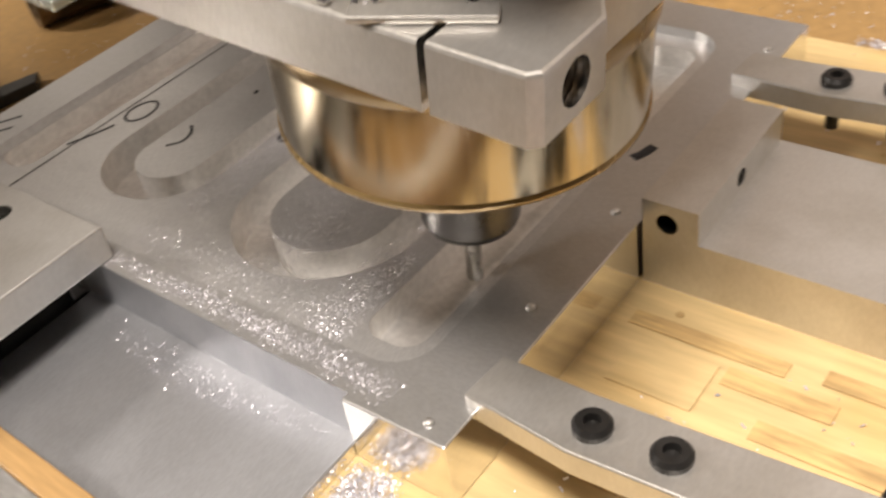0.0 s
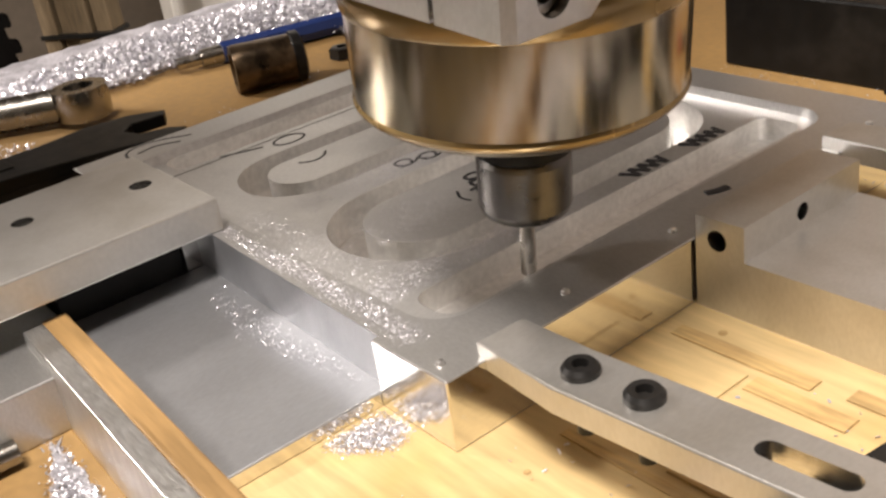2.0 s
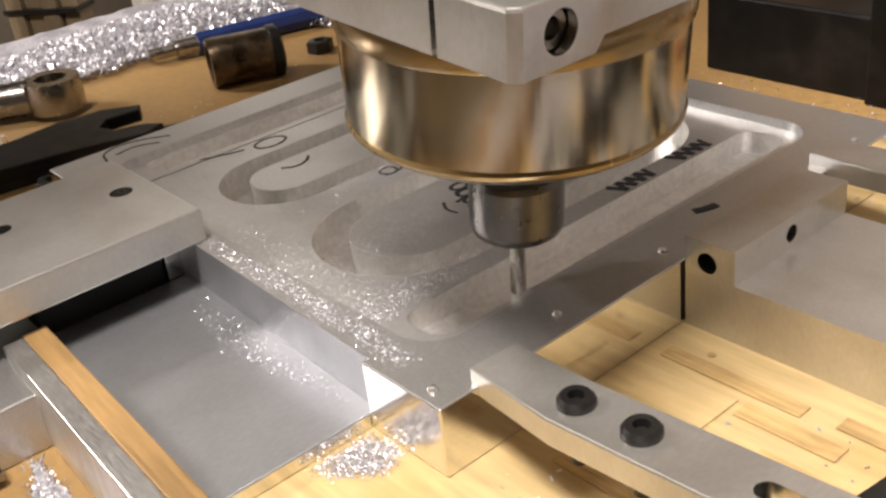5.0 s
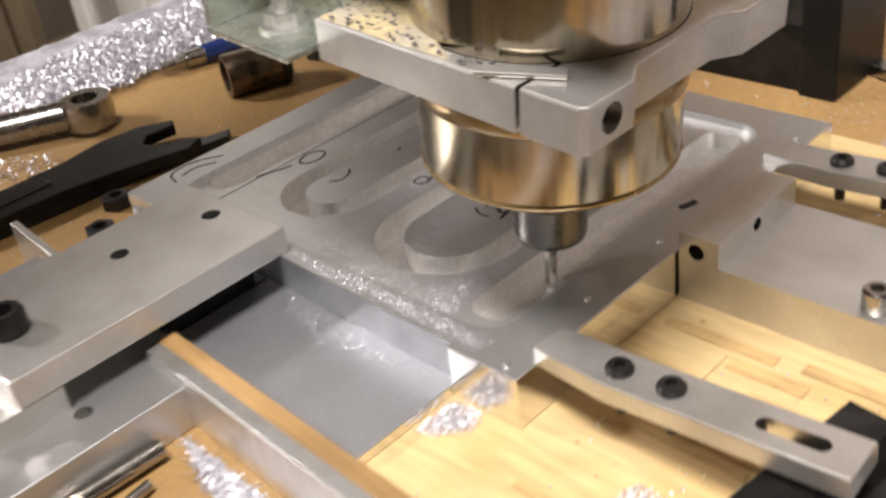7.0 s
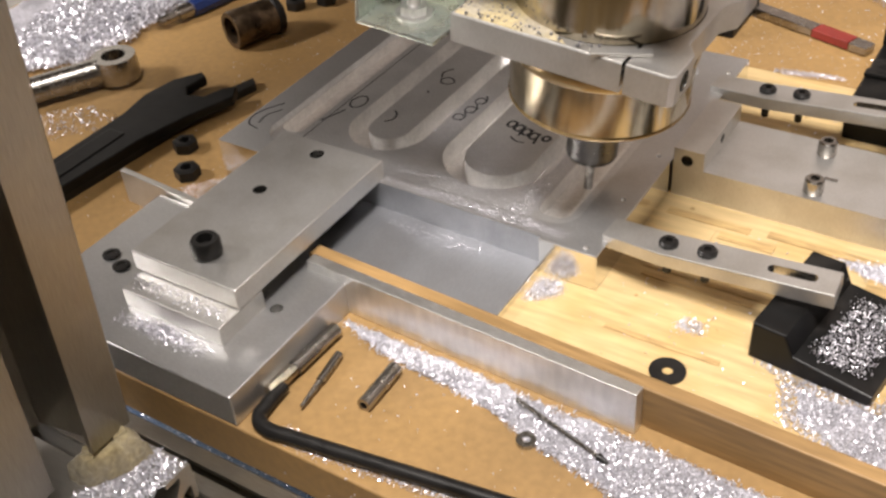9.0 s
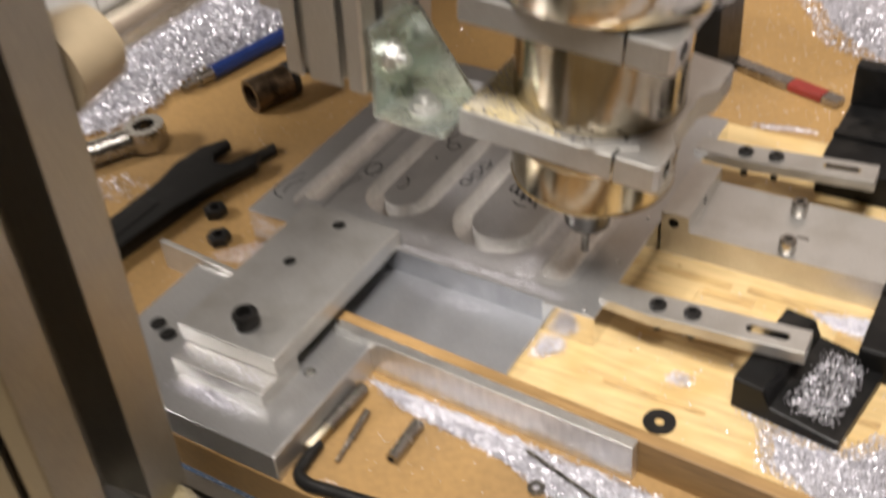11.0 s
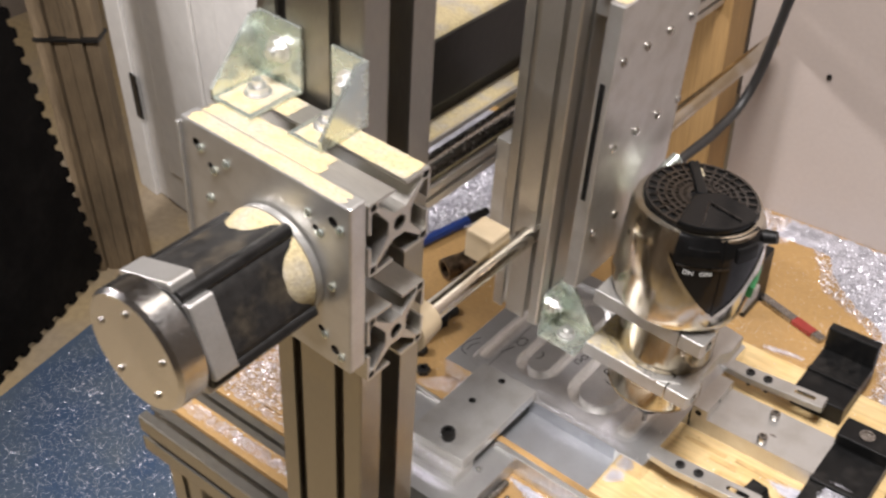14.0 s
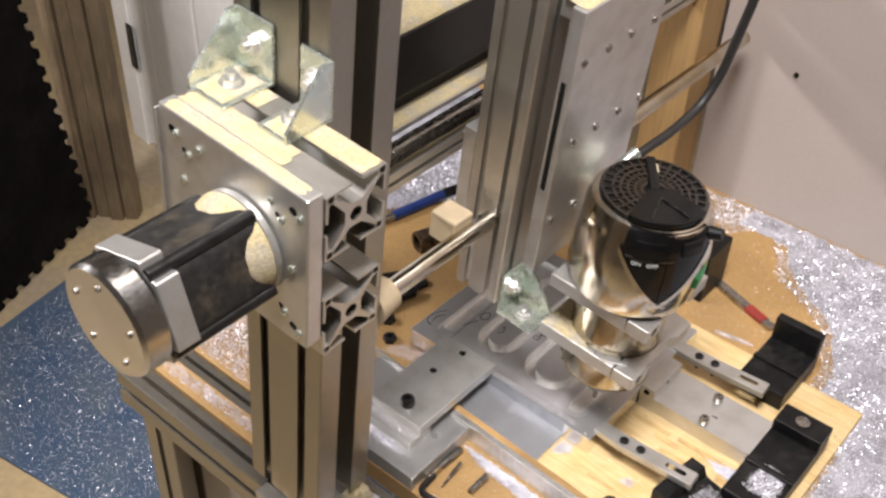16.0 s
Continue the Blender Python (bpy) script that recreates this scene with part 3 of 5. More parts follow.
def gusset(m, label, w=0.032, h=0.040, group="corner gussets", far=False, tall=0.046, dusty=False):
    """A zinc corner bracket: foot in the xy plane, back in the xz plane, one web."""
    s = thing("corner_gusset", m, label, "bracket", group)
    f = part("foot", box(B(), (0, w), (-h, 0), (0, 0.0022), 0.0004), ZINC, s)
    cut(f, [knife(prism(B(), rounded(w * 0.35, w * 0.62, -h * 0.68, -h * 0.35, 0.003), -0.01, 0.01))])
    b = part("back", box(B(), (0, w), (-0.0022, 0), (0.0022, tall), 0.0004), ZINC, s)
    web = prism(B(), [(-0.0022, 0.0022), (-h, 0.0022), (-h, 0.007), (-0.009, tall), (-0.0022, tall)], 0, 0.0022, 0, Matrix(((0, 0, 1, 0), (1, 0, 0, 0), (0, 1, 0, 0), (0, 0, 0, 1))))
    if far:
        bmesh.ops.translate(web, verts=web.verts, vec=(w - 0.0022, 0, 0))
    part("web", web, ZINC, s)
    for p, d in (((w * 0.5, -h * 0.5, 0.0022), (0, 0, 1)), ((w * 0.5, -0.0022, tall * 0.55), (0, -1, 0))):
        bm = B()
        rod(bm, p, Vector(p) + Vector(d) * 0.005, 0.0062, seg=6)
        rod(bm, Vector(p) + Vector(d) * 0.005, Vector(p) + Vector(d) * 0.009, 0.003, seg=12)
        rod(bm, p, Vector(p) + Vector(d) * 0.0012, 0.008, seg=20)
        part("bolt", bm, BAR, s, "hex bolt with washer")
    if dusty:
        part("dust_layer", dust_patch(B(), [(0.003, -h * 0.96), (w * 0.9, -h * 0.96), (w * 0.9, -h * 0.1), (0.003, -h * 0.1)], 0.0023, 0.0006, 61), DUST, s, "pale sawdust on the foot")
    return s


gusset(G @ pose(-0.192, -0.2222, 0.4090), "zinc corner bracket bolted to the gantry post", tall=0.041, dusty=True)
gusset(G @ pose(-0.137, -0.2222, 0.4090), "zinc corner bracket bolted to the gantry post", 0.025, 0.036, far=True, tall=0.040, dusty=True)
gusset(G @ pose(-0.1105, AY - 0.057, 0.100, 0, 0, 90), "zinc corner bracket at the foot of the carriage profile", 0.031, 0.0385, far=True, tall=0.046)

# carriage: vertical profile, z plate, router clamps, router
ca = thing("carriage_post", G @ pose(-0.1335, AY - 0.031, 0.114), "vertical aluminium T-slot profile of the sliding carriage", "profile")
part("profile", tslot(B(), 0.045, 0.060, 0.60, 0.03), EXTRUSION_PALE, ca)
part("side_plate", box(B(), (-0.036, -0.0235), (-0.028, 0.028), (0.03, 0.16), 0.0006), ALU_PLATE, ca)
zp = thing("z_plate", G @ pose(-0.085, AY - 0.052, 0.165), "drilled aluminium z axis plate with many screws", "plate")
zpl = part("plate", box(B(), (-0.012, 0.0), (0.0, 0.120), (0.0, 0.245), 0.001), ALU_PLATE, zp)
for i in range(12):
    y, z = 0.012 + 0.032 * (i % 4) + 0.008 * ((i // 4) % 2), 0.05 + 0.075 * (i // 4)
    part("screw", lathe(B(), [(0.0036, 0), (0.0036, 0.0012), (0.0028, 0.0018), (0.0016, 0.0018), (0.0014, 0.0006)], seg=16, m=Matrix.Translation((0.0, y, z)) @ Matrix.Rotation(radians(90), 4, "Y")), STEEL, zp)


part("top_block", box(B(), (-0.046, -0.0122), (0.010, 0.118), (0.228, 0.2450), 0.0008), ALU_PLATE, zp)
lead = B()
for i in range(60):
    lathe(lead, [(0.0042, 0.0030 * i), (0.0056, 0.0030 * i + 0.0015), (0.0042, 0.0030 * i + 0.0029)], (-0.030, 0.052, 0.2455), 14)
part("lead_screw", lead, DARK_STEEL, zp, "dark threaded lead screw")
part("lead_rod", rod(B(), (-0.030, 0.088, 0.2407), (-0.030, 0.088, 0.43), 0.0050, seg=18), CHROME, zp)
# Black strip painted in for the shaded gap between profile and plate.
part("slot", box(B(), (-0.0088, -0.0045), (-0.0006, -0.0001), (0.085, 0.185), 0.0001), BLACK, zp, "thin black strip standing in for the shaded gap")
zd = dust_patch(B(), [(-0.045, 0.012), (-0.001, 0.002), (-0.001, 0.060), (-0.001, 0.118), (-0.045, 0.117), (-0.045, 0.060)], 0.2451, 0.0006, 31)
part("dust_layer", zd, DUST, zp, "pale sawdust along the top edge")


def clamp_ring(z, label):
    s = thing("router_clamp", G @ pose(AX, AY, z), label, "clamp", "router clamps")
    pts = [(-0.049, -0.046), (0.046, -0.046), (0.048, -0.044), (0.048, -0.026), (0.043, -0.018), (0.043, 0.018), (0.048, 0.026), (0.048, 0.050), (0.0, 0.056), (-0.049, 0.056)]
    p = part("ring", prism(B(), pts, 0, 0.013, 0.0008), ALU_PLATE, s)
    cut(p, [knife(rod(B(), (0, 0, -0.01), (0, 0, 0.03), 0.0402, seg=64)), knife(box(B(), (0.0265, 0.0280), (-0.06, 0.0), (-0.01, 0.03))), knife(rod(B(), (0.02, -0.035, 0.0065), (0.06, -0.035, 0.0065), 0.0042))])
    part("screw", lathe(B(), [(0.0036, 0), (0.0038, 0.004), (0.0022, 0.004), (0.002, 0.001)], seg=20, m=Matrix.Translation((0.0415, -0.035, 0.0065)) @ Matrix.Rotation(radians(90), 4, "Y")), STEEL, s)
    return s


clamp_ring(0.098, "dusty split aluminium clamp round the router body")
clamp_ring(0.156, "split aluminium clamp round the router body")

ro = thing("router", G @ pose(AX, AY, 0.004), "silver trim router with a black top and a cutter", "router")
lower = part("barrel", lathe(B(), [(0.0120, 0.0592), (0.0365, 0.0592), (0.0396, 0.0625), (0.0400, 0.0850), (0.0398, 0.1665)], seg=64), BARREL, ro)
hb = lathe(B(), [(0.0405, 0.1655), (0.0470, 0.1670), (0.0495, 0.1760), (0.0500, 0.2000), (0.0498, 0.2100), (0.0490, 0.2200), (0.0479, 0.2320), (0.0465, 0.2440), (0.0435, 0.2530), (0.0400, 0.2545)], seg=72)
for v in hb.verts:
    a9 = math.atan2(v.co.y, v.co.x)
    k = 1 + 0.030 * math.sin(3 * a9 + v.co.z * 60)
    if v.co.z > 0.17:
        v.co.x, v.co.y = v.co.x * k, v.co.y * k
bmesh.ops.scale(hb, vec=(1.1, 1.1, 1.0), verts=[v for v in hb.verts if v.co.z > 0.166])
part("housing", hb, CHROME, ro, "silver moulded housing")
part("resin_band", lathe(B(), [(0.0402, 0.0850), (0.0408, 0.0858), (0.0412, 0.0900), (0.0408, 0.0925), (0.0402, 0.0932)], seg=64), RESIN, ro, "brown resin band round the barrel")
part("resin_bead", lathe(B(), [(0.0392, 0.0612), (0.0399, 0.0620), (0.0401, 0.0628), (0.0397, 0.0636)], seg=64), RESIN, ro, "brown resin bead at the barrel foot")
part("collet_nut", lathe(B(), [(0.0098, 0.0270), (0.0114, 0.0282), (0.0120, 0.0300), (0.0120, 0.0425), (0.0110, 0.0440)], seg=36), NUT, ro)
part("spindle_nose", lathe(B(), [(0.0112, 0.0441), (0.0126, 0.0450), (0.0126, 0.0591)], seg=36), BLACK, ro)
part("bit", lathe(B(), [(0.0014, 0.0078), (0.0021, 0.0082), (0.0021, 0.0269)], seg=20), STEEL, ro)


def skin(a0, a1, z_low, z_high, r0, r1, zs, cols=14):
    """A panel laid on the housing between two angles; z_low and z_high give its edges by angle."""
    bm = B()
    grid = []
    for i in range(cols + 1):
        u = i / cols
        an = radians(a0 + (a1 - a0) * u)
        lo_, hi_ = z_low(u), z_high(u)
        col = []
        for j in range(9):
            z = lo_ + (hi_ - lo_) * j / 8
            r = np.interp(z, zs[0], zs[1])
            for rr in (r + r0, r + r1):
                col.append(bm.verts.new((rr * math.cos(an), rr * math.sin(an), z)))
        grid.append(col)
    for a_, b_ in zip(grid, grid[1:]):
        for j in range(8):
            k = 2 * j
            bm.faces.new((a_[k + 1], b_[k + 1], b_[k + 3], a_[k + 3]))
            bm.faces.new((a_[k], a_[k + 2], b_[k + 2], b_[k]))
        bm.faces.new((a_[0], b_[0], b_[1], a_[1]))
        bm.faces.new((a_[16], a_[17], b_[17], b_[16]))
    for col in (grid[0], grid[-1]):
        for j in range(8):
            k = 2 * j
            bm.faces.new((col[k], col[k + 1], col[k + 3], col[k + 2]))
    bmesh.ops.recalc_face_normals(bm, faces=bm.faces)
    return bm


ZS = ((0.166, 0.176, 0.20, 0.22, 0.244, 0.253, 0.2545), (0.0517, 0.0545, 0.055, 0.0539, 0.0512, 0.0479, 0.044))
panel = part("switch_panel", skin(-80, 0, lambda u: 0.186 + 0.050 * abs(2 * u - 1) ** 1.15, lambda u: 0.2540, -0.001, 0.0022, ZS), GLOSS, ro, "glossy black switch panel")
part("trim", skin(-83, 3, lambda u: 0.1835 + 0.050 * abs(2 * u - 1) ** 1.2, lambda u: 0.1885 + 0.050 * abs(2 * u - 1) ** 1.2, -0.001, 0.0030, ZS), CHROME, ro, "bright metal trim round the panel")
part("badge", skin(2, 16, lambda u: 0.188 + 0.010 * u, lambda u: 0.198 + 0.014 * u, -0.001, 0.0018, ZS), GREEN, ro, "small green patch")
part("switch", skin(-70, -46, lambda u: 0.2345, lambda u: 0.2480, 0.002, 0.0042, ZS), GLOSS, panel)
part("switch_lip", skin(-76, -36, lambda u: 0.2318, lambda u: 0.2330, 0.002, 0.0034, ZS), NUT, panel)
part("ridge", skin(-41.5, -38.5, lambda u: 0.188, lambda u: 0.2535, 0.002, 0.0030, ZS, 3), GLOSS, panel)
part("dial", skin(-30, -10, lambda u: 0.2360, lambda u: 0.2475, 0.002, 0.0040, ZS), BLACK, panel)
part("cord_boss", rod(B(), (0.050, 0.006, 0.243), (0.0605, 0.008, 0.246), 0.0060, 0.0048, 18), BLACK, ro, "black rubber cord boss")
for word, an, z in (("ON", -66, 0.2262), ("OFF", -53, 0.2262)):
    fc = bpy.data.curves.new("switch_word", "FONT")
    fc.body, fc.size, fc.extrude, fc.align_x = word, 0.0052, 0.0001, "CENTER"
    tx = new("switch_word", fc)
    me = bpy.data.meshes.new_from_object(tx.evaluated_get(bpy.context.evaluated_depsgraph_get()))
    bpy.data.objects.remove(tx)
    me.materials.append(LETTER)
    wo = new("switch_word", me)
    wo.parent = panel
    ra = radians(an)
    wo.matrix_local = Matrix.Translation((0.0557 * math.cos(ra), 0.0557 * math.sin(ra), z)) @ Matrix.Rotation(ra + math.pi / 2, 4, "Z") @ Matrix.Rotation(radians(90), 4, "X")
cap = part("vent_base", lathe(B(), [(0.0435, 0.2546), (0.0435, 0.2560)], seg=48), BLACK, ro)
gr = B()
for r in (0.010, 0.0158, 0.0216, 0.0274, 0.0332, 0.0415):
    lathe_pts = [(r - 0.0011, 0.2560), (r + 0.0011, 0.2560), (r + 0.0011, 0.2582), (r - 0.0011, 0.2582)]
    seg = 40
    rings = [[gr.verts.new((q * math.cos(2 * math.pi * i / seg), q * math.sin(2 * math.pi * i / seg), z)) for i in range(seg)] for q, z in lathe_pts]
    for k in range(4):
        for i in range(seg):
            gr.faces.new((rings[k][i], rings[k][(i + 1) % seg], rings[(k + 1) % 4][(i + 1) % seg], rings[(k + 1) % 4][i]))
for i in range(28):
    box(gr, (0.009, 0.042), (-0.0009, 0.0009), (0.2561, 0.2580), 0, Matrix.Rotation(2 * math.pi * i / 28, 4, "Z"))
part("vent_grille", gr, NUT, cap, "round vent grille of thin steel rings")
hd = arc(0.0, 0.0, 0.0445, -86, 6, 14) + [(0.012, 0.010), (0.004, 0.003), (-0.004, -0.006)]
part("hood", prism(B(), hd, 0.2561, 0.2612, 0.0012), GLOSS, cap, "black hood over the front of the vent")
part("bridge", box(B(), (0.0, 0.0425), (-0.0040, 0.0040), (0.2562, 0.2606), 0.001, Matrix.Rotation(radians(128), 4, "Z")), BLACK, cap, "black bridge over the vent")
for a_ in (-72, -8):
    part("chevron", box(B(), (0.010, 0.0385), (-0.0006, 0.0006), (0.2613, 0.2626), 0.0002, Matrix.Translation((0.010, -0.009, 0)) @ Matrix.Rotation(radians(a_), 4, "Z") @ Matrix.Translation((-0.010, 0, 0))), NUT, cap, "raised chevron line")
part("dust_fill", box(B(), (0.024, 0.036), (-0.0060, -0.0042), (0.2561, 0.2586), 0.0008, Matrix.Rotation(radians(128), 4, "Z")), DUST, cap, "sawdust caught in the vent")

solo("shim", box(B(), (-0.012, 0.012), (-0.0024, 0.0024), (0, 0.0012), 0.0003), ALU_PLATE, "bright metal shim on the lower router clamp", "shim", G @ pose(AX + 0.0235, AY - 0.0400, 0.1113, 0, 0, 30))
# rods and beams along the gantry
for name, x, z, r, mat, lab in (("ball_screw", -0.186, 0.270, 0.0074, STEEL, "long steel ball screw of the gantry"), ("guide_rod", -0.130, 0.200, 0.008, CHROME, "polished steel guide rod of the gantry")):
    solo(name, rod(B(), (x, -0.1605, z), (x, 0.43, z), r), mat, lab, "rod", G)
gb = thing("gantry_beam", G, "black steel gantry cross beam with a dusty ledge", "beam")
part("beam", box(B(), (-0.255, -0.205), (-0.125, 0.43), (0.300, 0.356), 0.001), DARK_STEEL, gb)
part("web", box(B(), (-0.23, -0.212), (-0.125, 0.43), (0.2835, 0.2998), 0.0005), BLACK, gb)
part("ledge", box(B(), (-0.212, -0.1935), (-0.16, 0.43), (0.2785, 0.2833), 0.0006), ALU_PLATE, gb)
rl = thing("gantry_rail", G @ pose(-0.192, -0.1605, 0.246, -90, 0, 0), "dusty aluminium rail along the gantry under the ball screw", "rail")
part("profile", tslot(B(), 0.024, 0.020, 0.59, 0.024), EXTRUSION_PALE, rl)
d6 = dust_patch(B(), [(-0.254, -0.12), (-0.207, -0.12), (-0.207, 0.05), (-0.207, 0.42), (-0.254, 0.42), (-0.254, 0.1)], 0.3561, 0.004, 51)
dust_patch(d6, [(-0.211, -0.155), (-0.1945, -0.155), (-0.1945, 0.15), (-0.1945, 0.42), (-0.211, 0.42), (-0.211, 0.1)], 0.2834, 0.001, 52)
dust_patch(d6, [(-0.203, -0.155), (-0.183, -0.155), (-0.183, 0.15), (-0.183, 0.42), (-0.203, 0.42), (-0.203, 0.1)], 0.2561, 0.0007, 53)
solo("sawdust", d6, DUST, "pale sawdust settled along the gantry beam and rails", "sawdust", G, kind="stuff")
solo("wood_upright", box(B(), (-0.205, -0.152), (0.40, 0.45), (-0.002, 0.9), 0.001), PINE, "yellow pine upright at the far end of the gantry", "post")

# front rails: two behind the post, two lower ones in front of it, and the block that carries the post
for y0, w, x0, ln, zc in ((-0.2095, 0.024, -0.40, 0.21, -0.030), (-0.1645, 0.020, -0.40, 0.21, -0.030), (-0.1490, 0.020, -0.188, 0.79, -0.0530), (-0.1960, 0.024, -0.088, 0.69, -0.0530)):
    fr = thing("frame_rail", pose(x0, y0, zc, 0, 90, 0), "aluminium T-slot rail along the bench front", "rail", "frame rails")
    part("profile", tslot(B(), 0.045, w, ln, 0.045), EXTRUSION, fr)
fb = thing("post_foot", pose(-0.189, -0.1945, -0.0310, 0, 90, 0), "short aluminium T-slot profile under the gantry post, strewn with chips", "profile")
part("profile", tslot(B(), 0.047, 0.068, 0.097, 0.034), EXTRUSION_PALE, fb)
solo("filler_strip", box(B(), (-0.40, -0.190), (-0.197, -0.175), (-0.030, -0.004), 0.0005), MDF, "brown fibreboard strip between the two rails", "board", kind="structure")
solo("filler_strip", box(B(), (-0.088, 0.60), (-0.1835, -0.1595), (-0.056, -0.040), 0.0005), MDF, "brown fibreboard strip between the two rails", "board", kind="structure")
for lx in (-0.345, 0.50):
    leg = thing("bench_leg", pose(lx, -0.1985, -0.85), "aluminium T-slot leg under the bench", "leg", "bench legs")
    part("profile", tslot(B(), 0.045, 0.045, 0.797, 0.045), EXTRUSION, leg)
solo("side_panel", box(B(), (-0.320, 0.45), (-0.196, -0.190), (-0.80, -0.056), 0.001), WHITE, "white panel under the bench", "panel")

# dressing of the gantry
nb = thing("nut_block", G @ pose(-0.150, AY - 0.110, 0.180), "cream nylon block on the guide rod", "block")
part("block", box(B(), (-0.010, 0.016), (0.006, 0.030), (0.009, 0.036), 0.002), NYLON, nb)
solo("bushing", rod(B(), (-0.130, -0.160, 0.200), (-0.130, -0.138, 0.200), 0.017, 0.014, 32), NYLON, "cream nylon bushing on the gantry post", "bushing", G)
th = B()
turns, per = 230, 8
for i in range(turns * per):
    a1 = 2 * math.pi * i / per
    y = -0.155 + 0.56 * i / (turns * per)
    th.verts.new((-0.186 + 0.0084 * math.cos(a1), y, 0.270 + 0.0084 * math.sin(a1)))
    th.verts.new((-0.186 + 0.0070 * math.cos(a1), y + 0.0012, 0.270 + 0.0070 * math.sin(a1)))
th.verts.ensure_lookup_table()
for i in range(turns * per - 1):
    th.faces.new((th.verts[2 * i], th.verts[2 * i + 1], th.verts[2 * i + 3], th.verts[2 * i + 2]))
solo("screw_thread", th, DARK_STEEL, "helical thread of the ball screw", "thread", G)


d1 = B()
for k, (x0, x1, y0, y1, zz) in enumerate(((-0.188, -0.069, -0.2855, -0.2752, 0.4119), (-0.189, -0.100, -0.273, -0.2555, 0.4089), (-0.163, -0.150, -0.2455, -0.228, 0.4089), (-0.114, -0.066, -0.2455, -0.2275, 0.4089))):
    dust_patch(d1, [(x0, y0), ((x0 + x1) / 2, y0), (x1, y0), (x1, y1), ((x0 + x1) / 2, y1), (x0, y1)], zz, 0.0004, 20 + k)
solo("sawdust", d1, DUST, "pale sawdust lying on the motor plate and profiles", "sawdust", G, kind="stuff")
d2 = dust_patch(B(), [(AX - 0.048, AY - 0.0455), (AX + 0.004, AY - 0.0455), (AX - 0.008, AY - 0.0415), (AX - 0.025, AY - 0.0335), (AX - 0.036, AY - 0.021), (AX - 0.0415, AY - 0.004), (AX - 0.048, AY + 0.010)], 0.1111, 0.0014, 4)
solo("sawdust", d2, DUST, "yellow sawdust on the lower router clamp", "sawdust", G, kind="stuff")
rc = random.Random(12)
crumbs = B()
for k in range(420):
    an, rad = rc.uniform(math.pi * 0.93, math.pi * 1.62), rc.uniform(0.0420, 0.064)
    cx_, cy_ = AX + rad * math.cos(an), AY + rad * math.sin(an)
    if cx_ > AX - 0.0475 and cy_ > AY - 0.0452:
        q_ = rc.uniform(0.0003, 0.0010)
        bmesh.ops.create_cube(crumbs, size=q_, matrix=Matrix.Translation((cx_, cy_, 0.1112 + q_ * 0.4 + 0.0008)) @ Matrix.Rotation(rc.uniform(0, 3), 4, "Z"))
solo("chip_crumbs", crumbs, CHIPGREY, "small grey crumbs in the sawdust on the clamp", "crumbs", G, kind="stuff")
d4 = dust_patch(B(), [(-0.128, -0.190), (-0.116, -0.190), (-0.108, -0.176), (-0.107, -0.164), (-0.122, -0.1615), (-0.128, -0.175)], -0.0076, 0.012, 7)
solo("sawdust", d4, DUST, "heap of sawdust round the foot of the post", "sawdust", kind="stuff")

# power cable


def tube(name, pts, r, mat, label, category, m=None, cyclic=False):
    cu = bpy.data.curves.new(name, "CURVE")
    cu.dimensions, cu.bevel_depth, cu.bevel_resolution, cu.resolution_u, cu.use_fill_caps = "3D", r, 3, 8, True
    sp = cu.splines.new("BEZIER")
    sp.bezier_points.add(len(pts) - 1)
    for bpt, p in zip(sp.bezier_points, pts):
        bpt.co, bpt.handle_left_type, bpt.handle_right_type = p, "AUTO", "AUTO"
    sp.use_cyclic_u = cyclic
    ob = new(name, cu)
    me = bpy.data.meshes.new_from_object(ob.evaluated_get(bpy.context.evaluated_depsgraph_get()))
    bpy.data.objects.remove(ob)
    me.materials.clear()
    me.materials.append(mat)
    me.shade_smooth()
    ob = new(name, me)
    if m is not None:
        ob.matrix_world = m
    return tagged(ob, label, category)


tube("power_cable", [(-0.055, 0.080, 0.240), (-0.050, 0.11, 0.247), (-0.048, 0.17, 0.249), (-0.045, 0.205, 0.262), (-0.030, 0.210, 0.33), (-0.015, 0.20, 0.42), (-0.01, 0.19, 0.60)], 0.0042, RUBBER, "thick black power cable rising from the router", "cable")
tube("cable_tie", [(-0.060, 0.067, 0.226), (-0.054, 0.085, 0.244), (-0.050, 0.100, 0.252)], 0.0055, ZINC, "clear plastic sleeve holding the power cable", "cable sleeve")

# ---- wood marks ----
marks = [(0.016, 0.052, 0.022, 0.016), (0.018, 0.028, 0.022, 0.012), (0.052, 0.046, 0.05, 0.006), (0.050, 0.037, 0.040, 0.004), (0.046, 0.026, 0.046, 0.010), (0.040, 0.058, 0.026, 0.006), (0.108, 0.052, 0.03, 0.01), (0.03, 0.142, 0.03, 0.010), (0.086, 0.030, 0.036, 0.007), (0.012, 0.066, 0.04, 0.005), (0.060, 0.068, 0.05, 0.005), (0.020, 0.017, 0.05, 0.003), (0.02, -0.022, 0.05, 0.003), (0.09, 0.004, 0.05, 0.004)]
sbm = bpy.data.objects["spoilboard"]
MARK = material("scored_plywood", (0.54, 0.37, 0.16), 0.6, 0.0, 0.25, 90, 0.2, (1, 8, 8), second=(0.40, 0.26, 0.11), cut=0.55, soft=0.3, patch=60)
for x, y, w, h in marks:
    part("cutter_mark", box(B(), (x, x + w), (y - h / 2, y + h / 2), (0.0001, 0.0005), 0.00015), MARK if h < 0.011 else PLY, sbm)

